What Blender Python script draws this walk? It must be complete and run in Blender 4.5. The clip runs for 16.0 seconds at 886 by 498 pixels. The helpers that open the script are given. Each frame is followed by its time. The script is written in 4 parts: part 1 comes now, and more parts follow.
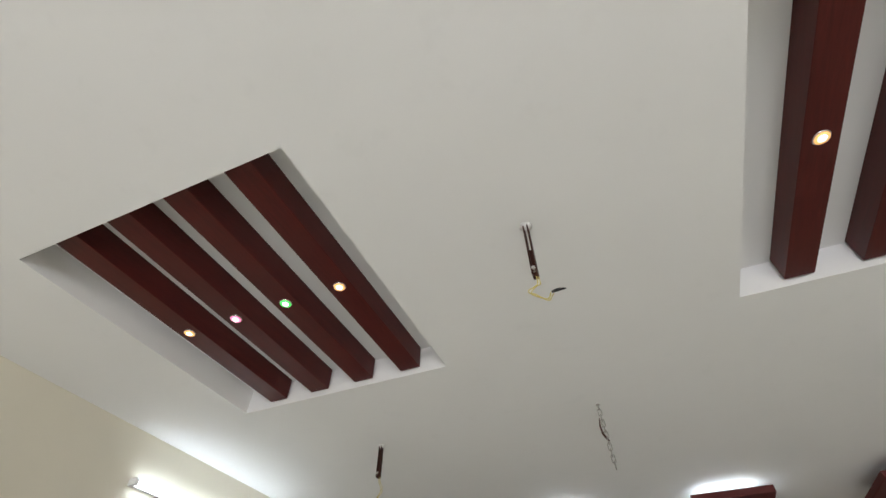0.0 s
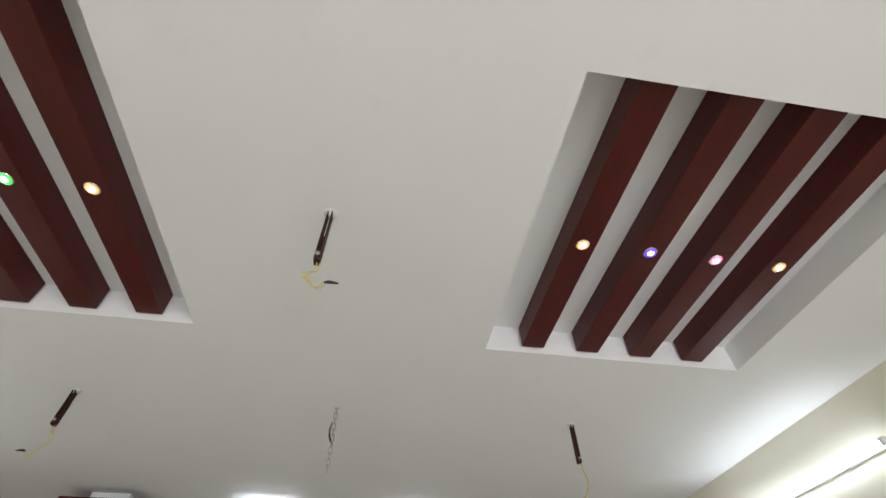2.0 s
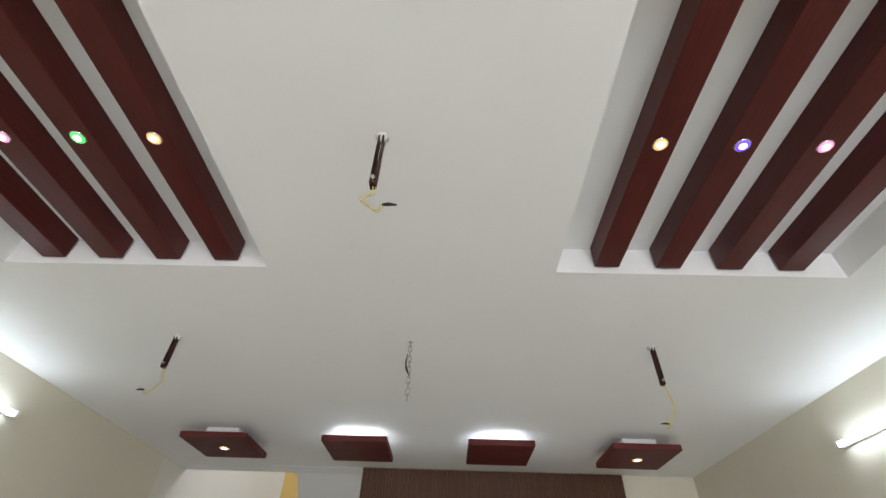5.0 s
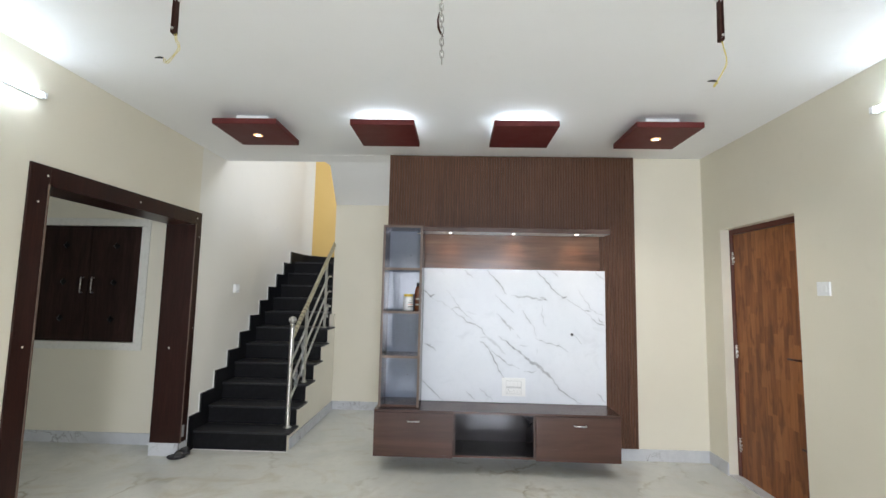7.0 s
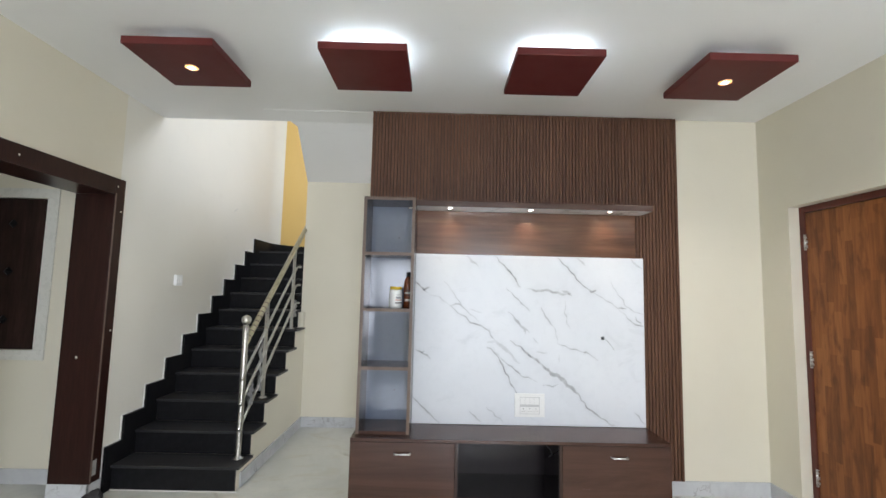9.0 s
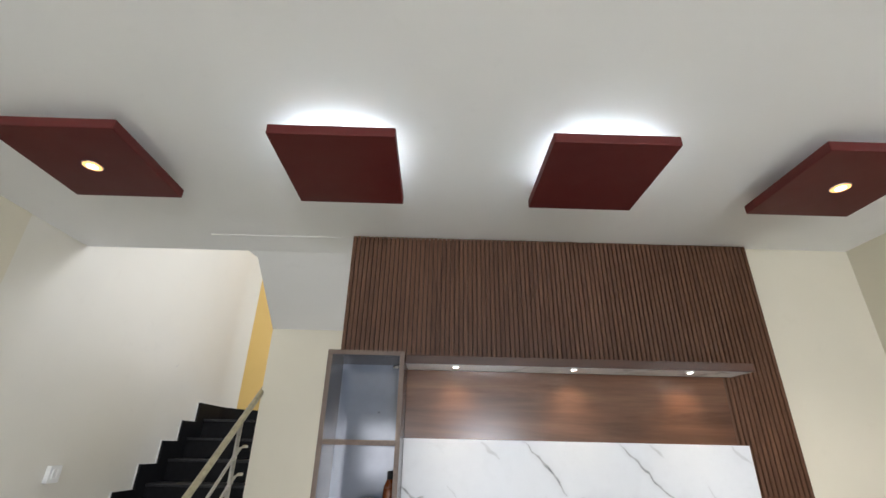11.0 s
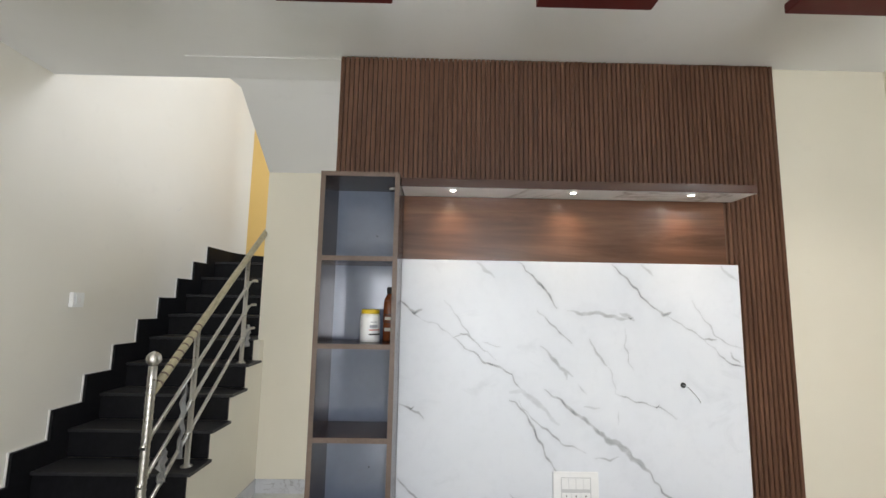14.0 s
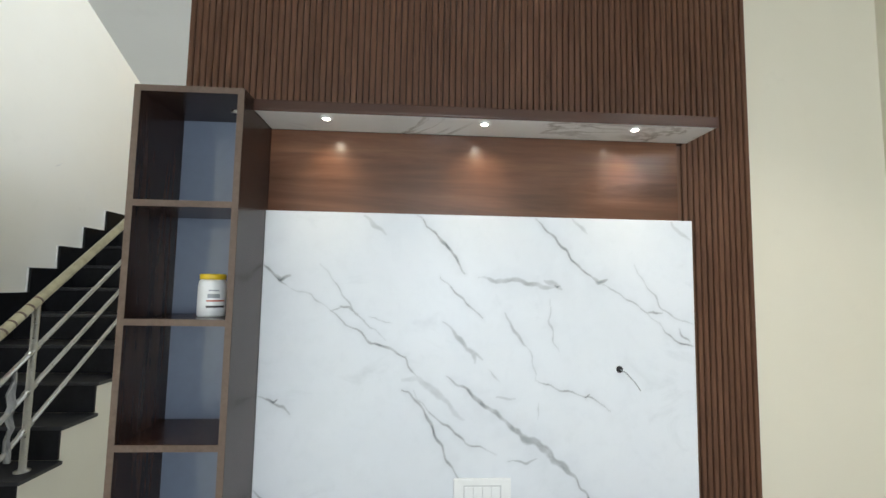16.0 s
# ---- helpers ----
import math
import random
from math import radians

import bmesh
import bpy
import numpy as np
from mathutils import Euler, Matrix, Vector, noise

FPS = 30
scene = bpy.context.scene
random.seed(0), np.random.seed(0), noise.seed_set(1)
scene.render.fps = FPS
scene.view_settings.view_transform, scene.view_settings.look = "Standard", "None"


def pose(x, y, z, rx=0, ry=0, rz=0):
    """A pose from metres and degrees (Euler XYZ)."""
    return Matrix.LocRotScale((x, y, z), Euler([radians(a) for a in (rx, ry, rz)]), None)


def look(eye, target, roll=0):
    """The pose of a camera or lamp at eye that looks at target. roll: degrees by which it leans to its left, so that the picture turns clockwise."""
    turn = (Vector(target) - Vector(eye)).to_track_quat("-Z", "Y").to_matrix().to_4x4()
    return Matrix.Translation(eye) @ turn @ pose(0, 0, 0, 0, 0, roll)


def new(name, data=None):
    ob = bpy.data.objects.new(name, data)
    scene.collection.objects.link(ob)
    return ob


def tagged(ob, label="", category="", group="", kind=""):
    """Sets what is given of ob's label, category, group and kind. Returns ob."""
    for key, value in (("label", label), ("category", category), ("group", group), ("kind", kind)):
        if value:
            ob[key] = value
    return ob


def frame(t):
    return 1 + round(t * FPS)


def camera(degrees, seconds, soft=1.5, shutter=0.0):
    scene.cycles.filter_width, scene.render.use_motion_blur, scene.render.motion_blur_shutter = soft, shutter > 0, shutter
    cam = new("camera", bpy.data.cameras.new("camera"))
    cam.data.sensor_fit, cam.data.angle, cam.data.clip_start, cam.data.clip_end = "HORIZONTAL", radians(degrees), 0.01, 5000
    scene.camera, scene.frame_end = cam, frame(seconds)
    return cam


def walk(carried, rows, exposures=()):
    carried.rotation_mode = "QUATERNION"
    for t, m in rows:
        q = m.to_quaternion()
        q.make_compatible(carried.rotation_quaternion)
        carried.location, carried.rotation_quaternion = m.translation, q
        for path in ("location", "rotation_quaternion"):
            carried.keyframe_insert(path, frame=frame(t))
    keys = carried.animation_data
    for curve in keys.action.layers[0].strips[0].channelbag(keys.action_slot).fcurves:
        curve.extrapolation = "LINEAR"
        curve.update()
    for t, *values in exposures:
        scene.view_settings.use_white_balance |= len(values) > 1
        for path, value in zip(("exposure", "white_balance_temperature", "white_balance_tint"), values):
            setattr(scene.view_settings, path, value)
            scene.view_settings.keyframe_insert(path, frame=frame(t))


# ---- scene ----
cam = camera(89.8, 16.0)
PATH = [
    (0, (0.323, -4.636, 1.721), (-0.218, -3.399, 3.198), 0.5),
    (0.5, (0.317, -4.641, 1.718), (-0.266, -3.455, 3.218), -0.2),
    (1, (0.337, -4.613, 1.72), (-0.134, -3.368, 3.213), -1.0),
    (1.5, (0.375, -4.606, 1.719), (0.235, -3.266, 3.197), -1.2),
    (2, (0.417, -4.594, 1.716), (0.627, -3.265, 3.195), -0.4),
    (2.5, (0.406, -4.597, 1.716), (0.769, -3.318, 3.21), -0.3),
    (3, (0.419, -4.602, 1.715), (0.801, -3.343, 3.222), 1.5),
    (3.2, (0.425, -4.603, 1.717), (0.79, -3.311, 3.2), 1.7),
    (5.3, (0.424, -4.429, 1.693), (0.339, -2.841, 2.906), 2.1),
    (5.5, (0.42, -4.39, 1.662), (0.326, -2.683, 2.7), 1.8),
    (6, (0.385, -4.338, 1.546), (0.291, -2.424, 2.119), 1.0),
    (6.5, (0.349, -4.354, 1.498), (0.255, -2.375, 1.774), 1.2),
    (7, (0.298, -4.321, 1.514), (0.235, -2.331, 1.705), 1.2),
    (7.5, (0.229, -4.208, 1.475), (0.188, -2.216, 1.658), 1.3),
    (8, (0.158, -4.047, 1.473), (0.148, -2.054, 1.638), 1.4),
    (8.2, (0.157, -3.946, 1.442), (0.154, -1.953, 1.611), 1.4),
    (10.5, (0.148, -2.535, 1.627), (0.19, -0.563, 1.957), 1.1),
    (11, (0.133, -2.465, 1.689), (0.155, -0.642, 2.51), 1.3),
    (11.5, (0.112, -2.426, 1.699), (0.129, -0.71, 2.727), 1.4),
    (12, (0.114, -2.412, 1.692), (0.126, -0.74, 2.79), 1.5),
    (12.5, (0.121, -2.368, 1.663), (0.126, -0.669, 2.718), 1.5),
    (13, (0.11, -2.319, 1.576), (0.118, -0.433, 2.243), 1.3),
    (13.5, (0.101, -2.328, 1.523), (0.123, -0.348, 1.803), 1.0),
    (14, (0.169, -2.33, 1.51), (0.192, -0.346, 1.76), 1.0),
    (14.5, (0.29, -2.311, 1.499), (0.341, -0.322, 1.71), 1.1),
    (15, (0.456, -2.168, 1.498), (0.553, -0.179, 1.675), 1.1),
    (15.5, (0.567, -2.021, 1.476), (0.673, -0.03, 1.639), 0.9),
    (16, (0.584, -1.844, 1.459), (0.691, 0.146, 1.621), 1.0),
]
walk(cam, [(t, look(eye, target, roll)) for t, eye, target, roll in PATH],
     [(0, -0.92, 6430, 13), (0.5, -0.50, 6360, 13), (1, -0.54, 6360, 13), (1.5, -0.78, 6430, 13), (3, -0.88, 6360, 13), (5.5, -0.55, 6280, 12), (6, -0.32, 6130, 11), (7, 0.02, 6000, 11.5), (8, 0.02, 6020, 11), (10.5, 0.00, 6120, 12), (11.5, -0.18, 6280, 13), (13, -0.08, 6420, 13.5), (14.5, -0.02, 6180, 10), (16, 0.00, 6000, 6)])
WORLD_SUN = (radians(58), radians(150))

# ---- world, sun, large lights ----
world = bpy.data.worlds.new("sky")
scene.world = world
world.use_nodes = True
wn = world.node_tree
sky = wn.nodes.new("ShaderNodeTexSky")
sky.sky_type, sky.sun_disc = "NISHITA", False
sky.sun_elevation, sky.sun_rotation = WORLD_SUN
wn.nodes["Background"].inputs[1].default_value = 0.1
wn.links.new(sky.outputs[0], wn.nodes["Background"].inputs[0])
sun_data = bpy.data.lights.new("sun", "SUN")
sun_data.energy, sun_data.angle, sun_data.color = 2.0, radians(0.5), (1, 0.95, 0.88)
sun = new("sun", sun_data)
sun.matrix_world = look((6, 8, 16), (0, 0, 0))


def area(name, eye, target, w, h, watts, color):
    d = bpy.data.lights.new(name, "AREA")
    d.shape, d.size, d.size_y, d.energy, d.color = "RECTANGLE", w, h, watts, color
    ob = new(name, d)
    ob.matrix_world = look(eye, target)
    return ob


def spot(name, eye, target, watts, color, angle, blend=0.8, radius=0.012):
    d = bpy.data.lights.new(name, "SPOT")
    d.energy, d.color, d.spot_size, d.spot_blend, d.shadow_soft_size = watts, color, radians(angle), blend, radius
    ob = new(name, d)
    ob.matrix_world = look(eye, target)
    return ob


area("daylight_south_window", (-0.85, -8.90, 1.6), (-0.85, 0, -1.6), 1.15, 1.2, 36, (0.95, 0.96, 1.0))
area("daylight_south_door", (1.3, -8.86, 1.2), (1.3, 0, -1.6), 1.1, 2.0, 215, (0.95, 0.96, 1.0))
area("daylight_stairwell_window", (0.2, 1.3, 4.3), (-2.1, 1.0, 3.3), 1.4, 1.2, 45, (0.95, 0.97, 1.0))
# Added lamp for the side room wall; its window is assumed, out of view.
area("daylight_side_room_window", (-3.9, -8.92, 1.55), (-3.5, 0, 1.9), 1.4, 1.2, 55, (0.92, 0.96, 1.0))
# No passage window is known; added lamp brightens the stair side and slab.
area("daylight_passage_window", (0.48, 0.85, 1.5), (-1.2, 0.85, 1.3), 0.8, 1.1, 5.5, (0.96, 0.97, 1.0))

# ---- materials ----


class Nodes:
    def __init__(self, name, rough=0.5, metal=0.0, spec=0.5):
        self.m = bpy.data.materials.new(name)
        self.m.use_nodes = True
        self.t = self.m.node_tree
        self.b = self.t.nodes["Principled BSDF"]
        self.b.inputs["Roughness"].default_value = rough
        self.b.inputs["Metallic"].default_value = metal
        self.b.inputs["Specular IOR Level"].default_value = spec
        self.pos = None

    def node(self, kind, **values):
        n = self.t.nodes.new(kind)
        for k, v in values.items():
            n.inputs[k].default_value = v
        return n

    def link(self, a, b):
        self.t.links.new(a, b)

    def coords(self, world=True, scale=(1, 1, 1)):
        src = self.node("ShaderNodeNewGeometry").outputs["Position"] if world else self.node("ShaderNodeTexCoord").outputs["Object"]
        mp = self.node("ShaderNodeMapping")
        mp.inputs["Scale"].default_value = scale
        self.link(src, mp.inputs["Vector"])
        return mp.outputs["Vector"]

    def noise(self, vec, scale, detail=3.0, rough=0.55, dist=0.0):
        n = self.node("ShaderNodeTexNoise", Scale=scale, Detail=detail, Roughness=rough, Distortion=dist)
        self.link(vec, n.inputs["Vector"])
        return n.outputs["Fac"]

    def ramp(self, fac, stops):
        r = self.node("ShaderNodeValToRGB")
        el = r.color_ramp.elements
        while len(el) < len(stops):
            el.new(0.5)
        for e, (p, c) in zip(el, stops):
            e.position = p
            e.color = (*c, 1) if len(c) == 3 else c
        self.link(fac, r.inputs["Fac"])
        return r.outputs["Color"]

    def mix(self, fac, a, b, mode="MIX"):
        n = self.t.nodes.new("ShaderNodeMix")
        n.data_type, n.blend_type = "RGBA", mode
        for sock, v in ((n.inputs[0], fac), (n.inputs[6], a), (n.inputs[7], b)):
            if isinstance(v, (int, float)):
                sock.default_value = v
            elif isinstance(v, tuple):
                sock.default_value = (*v, 1)
            else:
                self.link(v, sock)
        return n.outputs[2]

    def base(self, c):
        self.link(c, self.b.inputs["Base Color"])

    def bump(self, h, strength=0.2, dist=0.002):
        n = self.node("ShaderNodeBump", Strength=strength, Distance=dist)
        self.link(h, n.inputs["Height"])
        self.link(n.outputs["Normal"], self.b.inputs["Normal"])

    def rough(self, fac, lo, hi):
        n = self.node("ShaderNodeMapRange")
        n.inputs["To Min"].default_value, n.inputs["To Max"].default_value = lo, hi
        self.link(fac, n.inputs["Value"])
        self.link(n.outputs["Result"], self.b.inputs["Roughness"])


def paint(name, color, dirt, rough=0.6, relief=0.12, grain=160):
    n = Nodes(name, rough, spec=0.35)
    v = n.coords()
    big = n.noise(v, 0.9, 4)
    mid = n.noise(v, 9, 4)
    c = n.mix(n.ramp(big, [(0.35, (0, 0, 0)), (0.7, (1, 1, 1))]), color, dirt)
    c = n.mix(n.ramp(mid, [(0.62, (0, 0, 0)), (0.8, (0.35, 0.35, 0.35))]), c, tuple(x * 0.93 for x in dirt))
    n.base(c)
    n.bump(n.noise(v, grain, 2), relief, 0.001)
    n.rough(mid, rough - 0.08, rough + 0.08)
    return n.m


def wood(name, dark, light, stretch, rough=0.35, scale=14.0, world=False, blotch=0.5, vary=0.0, relief=0.06, spec=0.45, fine=0.45):
    """stretch: the scale along x, y, z; low along the grain."""
    n = Nodes(name, rough, spec=spec)
    v = n.coords(world, stretch)
    if vary:
        info = n.node("ShaderNodeObjectInfo")
        add = n.node("ShaderNodeVectorMath")
        add.operation = "ADD"
        sc = n.node("ShaderNodeVectorMath")
        sc.operation = "SCALE"
        sc.inputs["Scale"].default_value = 37.0
        sc.inputs[0].default_value = (1, 1, 1)
        n.link(info.outputs["Random"], sc.inputs["Scale"])
        sc2 = n.node("ShaderNodeVectorMath")
        sc2.operation = "SCALE"
        sc2.inputs["Scale"].default_value = 23.0
        n.link(sc.outputs[0], sc2.inputs[0])
        n.link(v, add.inputs[0])
        n.link(sc2.outputs[0], add.inputs[1])
        v = add.outputs[0]
    g = n.noise(v, scale, 6, 0.65, 1.2)
    f = n.noise(v, scale * 6, 3, 0.6, 0.3)
    bl = n.noise(v, scale * 0.28, 2, 0.5, 0.6)
    mid = tuple((a + b) / 2 for a, b in zip(dark, light))
    c = n.ramp(g, [(0.3, dark), (0.5, mid), (0.72, light)])
    c = n.mix(n.ramp(f, [(0.35, (fine, fine, fine)), (0.6, (0, 0, 0))]), c, tuple(x * 0.6 for x in dark))
    c = n.mix(n.ramp(bl, [(0.4, (0, 0, 0)), (0.65, (blotch, blotch, blotch))]), c, dark)
    if vary:
        hs = n.node("ShaderNodeHueSaturation")
        mr = n.node("ShaderNodeMapRange")
        mr.inputs["To Min"].default_value, mr.inputs["To Max"].default_value = 1 - vary, 1 + vary
        n.link(info.outputs["Random"], mr.inputs["Value"])
        n.link(mr.outputs["Result"], hs.inputs["Value"])
        n.link(c, hs.inputs["Color"])
        c = hs.outputs["Color"]
    n.base(c)
    n.bump(f, relief, 0.0006)
    n.rough(f, rough - fine * 0.1, rough + fine * 0.15)
    return n.m


def veined(name, ground, cloud, vein, scale, rough, amount=0.6, attribute=""):
    n = Nodes(name, rough, spec=0.5)
    v = n.coords()
    big = n.noise(v, scale, 5, 0.6, 0.5)
    c = n.mix(n.ramp(big, [(0.3, (0, 0, 0)), (0.7, (1, 1, 1))]), ground, cloud)
    fine = n.noise(v, scale * 14, 4)
    c = n.mix(n.ramp(fine, [(0.5, (0, 0, 0)), (0.8, (0.3, 0.3, 0.3))]), c, tuple(x * 0.92 for x in cloud))
    if attribute:
        at = n.node("ShaderNodeAttribute")
        at.attribute_name = attribute
        grit = n.ramp(n.noise(v, 55, 5, 0.7, 0.4), [(0.28, (0.68, 0.68, 0.68)), (0.5, (1, 1, 1))])
        c = n.mix(n.mix(1.0, at.outputs["Fac"], grit, "MULTIPLY"), c, vein)
        smear = n.ramp(n.noise(n.coords(True, (1.0, 1.0, 1.6)), 3.2, 5, 0.6, 1.0), [(0.6, (0, 0, 0)), (0.72, (0.13, 0.13, 0.13))])
        c = n.mix(smear, c, tuple(x * 2.2 for x in vein))
    else:
        ridge = n.noise(v, scale * 1.1, 7, 0.6, 0.9)
        mask = n.noise(v, scale * 0.9, 2)
        line = n.ramp(ridge, [(0.478, (0, 0, 0)), (0.5, (1, 1, 1)), (0.522, (0, 0, 0))])
        gate = n.ramp(mask, [(0.45, (0, 0, 0)), (0.62, (amount, amount, amount))])
        c = n.mix(n.mix(1.0, line, gate, "MULTIPLY"), c, vein)
    n.base(c)
    n.rough(fine, rough, rough + 0.06)
    return n.m


def metal(name, color, rough, scratch=0.05):
    n = Nodes(name, rough, 1.0)
    v = n.coords(False)
    f = n.noise(v, 60, 3)
    n.base(n.mix(f, color, tuple(x * 0.75 for x in color)))
    n.rough(f, rough, rough + 0.15)
    return n.m


def plain(name, color, rough=0.4, dirt=0.85, relief=0.05):
    n = Nodes(name, rough)
    v = n.coords(False)
    f = n.noise(v, 25, 4)
    n.base(n.mix(n.ramp(f, [(0.4, (0, 0, 0)), (0.75, (1, 1, 1))]), color, tuple(x * dirt for x in color)))
    n.bump(f, relief, 0.0005)
    n.rough(f, rough, min(1, rough + 0.12))
    return n.m


def glow(name, color, strength):
    n = Nodes(name, 0.4)
    n.b.inputs["Base Color"].default_value = (*color, 1)
    n.b.inputs["Emission Color"].default_value = (*color, 1)
    n.b.inputs["Emission Strength"].default_value = strength
    return n.m


M_CEIL = paint("white_ceiling_paint", (0.88, 0.88, 0.875), (0.85, 0.85, 0.84), 0.7, 0.08)
M_WALL = paint("cream_wall_paint", (0.75, 0.71, 0.59), (0.71, 0.67, 0.55), 0.55)
# Wall cream made paler: the stairwell's daylight is put into this colour.
M_STAIRWALL = paint("stair_wall_paint_daylit", (0.78, 0.762, 0.70), (0.75, 0.732, 0.665), 0.6)
M_YELLOW = paint("yellow_wall_paint", (0.72, 0.50, 0.17), (0.67, 0.46, 0.15), 0.6)
M_MAROON = wood("maroon_polished_board", (0.066, 0.0080, 0.0065), (0.112, 0.0155, 0.0125), (6, 0.5, 6), 0.40, 6, False, 0.3, spec=0.26, relief=0.02, fine=0.25)
M_PAD = paint("maroon_pad_paint", (0.105, 0.013, 0.011), (0.088, 0.011, 0.009), 0.55, 0.15)
M_SLAT = wood("walnut_slat", (0.079, 0.038, 0.022), (0.168, 0.084, 0.049), (3, 3, 0.25), 0.45, 9, False, 0.15, 0.03, spec=0.22, fine=0.3)
M_SLATBACK = plain("dark_groove_board", (0.026, 0.014, 0.009), 0.7)
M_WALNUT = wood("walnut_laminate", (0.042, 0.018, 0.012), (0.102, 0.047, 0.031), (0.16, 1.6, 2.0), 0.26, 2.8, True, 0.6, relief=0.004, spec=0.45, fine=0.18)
M_WALNUT_PANEL = wood("walnut_gloss_laminate", (0.075, 0.032, 0.018), (0.270, 0.132, 0.076), (0.20, 1.5, 2.6), 0.20, 3.0, True, 0.8, relief=0.005, fine=0.25)
# Upright grain, toned darker than M_WALNUT for the shade inside the tower.
M_WALNUT_V = wood("walnut_laminate_upright_shaded", (0.032, 0.018, 0.014), (0.062, 0.035, 0.026), (3, 3, 0.3), 0.22, 5, True, 0.5, relief=0.02, spec=0.38, fine=0.2)
M_EDGE = wood("brown_edge_band", (0.115, 0.078, 0.058), (0.155, 0.108, 0.082), (2, 2, 2), 0.4, 8, True, 0.2)
M_BACK = plain("pale_grey_laminate", (0.15, 0.18, 0.245), 0.05, 0.95, 0.01)
M_BACK.node_tree.nodes["Principled BSDF"].inputs["Specular IOR Level"].default_value = 0.8
M_FRAME = wood("dark_redwood_board", (0.019, 0.0066, 0.005), (0.041, 0.0145, 0.0105), (3, 3, 0.3), 0.30, 5, True, 0.4, spec=0.25)
M_CAB = wood("dark_cabinet_board", (0.018, 0.0095, 0.0075), (0.042, 0.0225, 0.018), (3, 3, 0.3), 0.45, 5, True, 0.4, spec=0.1)
M_BAY = plain("dark_gloss_board", (0.022, 0.018, 0.020), 0.06, 0.9, 0.01)
M_BAY.node_tree.nodes["Principled BSDF"].inputs["Specular IOR Level"].default_value = 0.5


def staves(name, tones, rough):
    """Veneer of upright staves of unequal tone, grain along z, on a board that faces x."""
    n = Nodes(name, rough, spec=0.3)
    v = n.coords()
    sep = n.node("ShaderNodeSeparateXYZ")
    com = n.node("ShaderNodeCombineXYZ")
    n.link(v, sep.inputs[0])
    row = n.node("ShaderNodeMath")
    row.operation = "MULTIPLY"
    row.inputs[1].default_value = 1 / 0.052
    whole = n.node("ShaderNodeMath")
    whole.operation = "FLOOR"
    chance = n.node("ShaderNodeTexWhiteNoise")
    chance.noise_dimensions = "1D"
    slide = n.node("ShaderNodeMath")
    slide.operation = "ADD"
    n.link(sep.outputs["Y"], row.inputs[0])
    n.link(row.outputs[0], whole.inputs[0])
    n.link(whole.outputs[0], chance.inputs["W"])
    n.link(sep.outputs["Z"], slide.inputs[0])
    n.link(chance.outputs["Value"], slide.inputs[1])
    n.link(slide.outputs[0], com.inputs["X"])
    n.link(sep.outputs["Y"], com.inputs["Y"])
    brick = n.node("ShaderNodeTexBrick", Scale=1.0)
    for key, value in (("Mortar Size", 0.0), ("Brick Width", 0.34), ("Row Height", 0.052), ("Bias", -0.15)):
        brick.inputs[key].default_value = value
    brick.offset, brick.offset_frequency, brick.squash = 0.0, 2, 1.0
    brick.inputs["Color1"].default_value = (0, 0, 0, 1)
    brick.inputs["Color2"].default_value = (1, 1, 1, 1)
    n.link(com.outputs[0], brick.inputs["Vector"])
    g = n.coords(True, (6, 14, 1.1))
    grain = n.noise(g, 3.0, 6, 0.6, 0.5)
    tone = n.mix(0.68, brick.outputs["Color"], grain)
    patch = n.noise(n.coords(True, (1, 7, 2.0)), 2.2, 3, 0.55, 0.4)
    c = n.ramp(tone, [(0.2, tones[0]), (0.5, tones[1]), (0.85, tones[2])])
    c = n.mix(n.ramp(patch, [(0.52, (0, 0, 0)), (0.68, (0.75, 0.75, 0.75))]), c, tones[0])
    n.base(c)
    n.bump(grain, 0.05, 0.0006)
    n.rough(grain, rough - 0.06, rough + 0.1)
    return n.m


M_DOOR = staves("teak_veneer", ((0.115, 0.037, 0.013), (0.27, 0.098, 0.029), (0.40, 0.160, 0.052)), 0.40)
M_DOORFRAME = wood("red_brown_door_frame", (0.09, 0.018, 0.010), (0.14, 0.032, 0.018), (3, 3, 0.3), 0.4, 5, True, 0.3)


def polished_floor(name):
    """Greenish white marble: grey clouds, soft ochre stains, a few broken veins."""
    n = Nodes(name, 0.07, spec=0.5)
    v = n.coords(True, (1.0, 0.8, 1.0))
    cloud = n.noise(v, 1.1, 5, 0.6, 0.8)
    c = n.mix(n.ramp(cloud, [(0.34, (0, 0, 0)), (0.66, (1, 1, 1))]), (0.70, 0.70, 0.64), (0.55, 0.565, 0.53))
    stain = n.noise(n.coords(True, (1.3, 2.2, 1.0)), 1.5, 6, 0.66, 1.4)
    c = n.mix(n.ramp(stain, [(0.52, (0, 0, 0)), (0.70, (0.42, 0.42, 0.42))]), c, (0.50, 0.44, 0.30))
    ridge = n.noise(v, 0.9, 5, 0.55, 0.35)
    gate = n.ramp(n.noise(v, 1.7, 3), [(0.48, (0, 0, 0)), (0.62, (0.7, 0.7, 0.7))])
    line = n.ramp(ridge, [(0.480, (0, 0, 0)), (0.5, (1, 1, 1)), (0.514, (0, 0, 0))])
    c = n.mix(n.mix(1.0, line, gate, "MULTIPLY"), c, (0.33, 0.29, 0.20))
    fine = n.noise(v, 22, 4)
    c = n.mix(n.ramp(fine, [(0.5, (0, 0, 0)), (0.8, (0.25, 0.25, 0.25))]), c, (0.50, 0.50, 0.46))
    n.base(c)
    n.rough(fine, 0.06, 0.13)
    return n.m


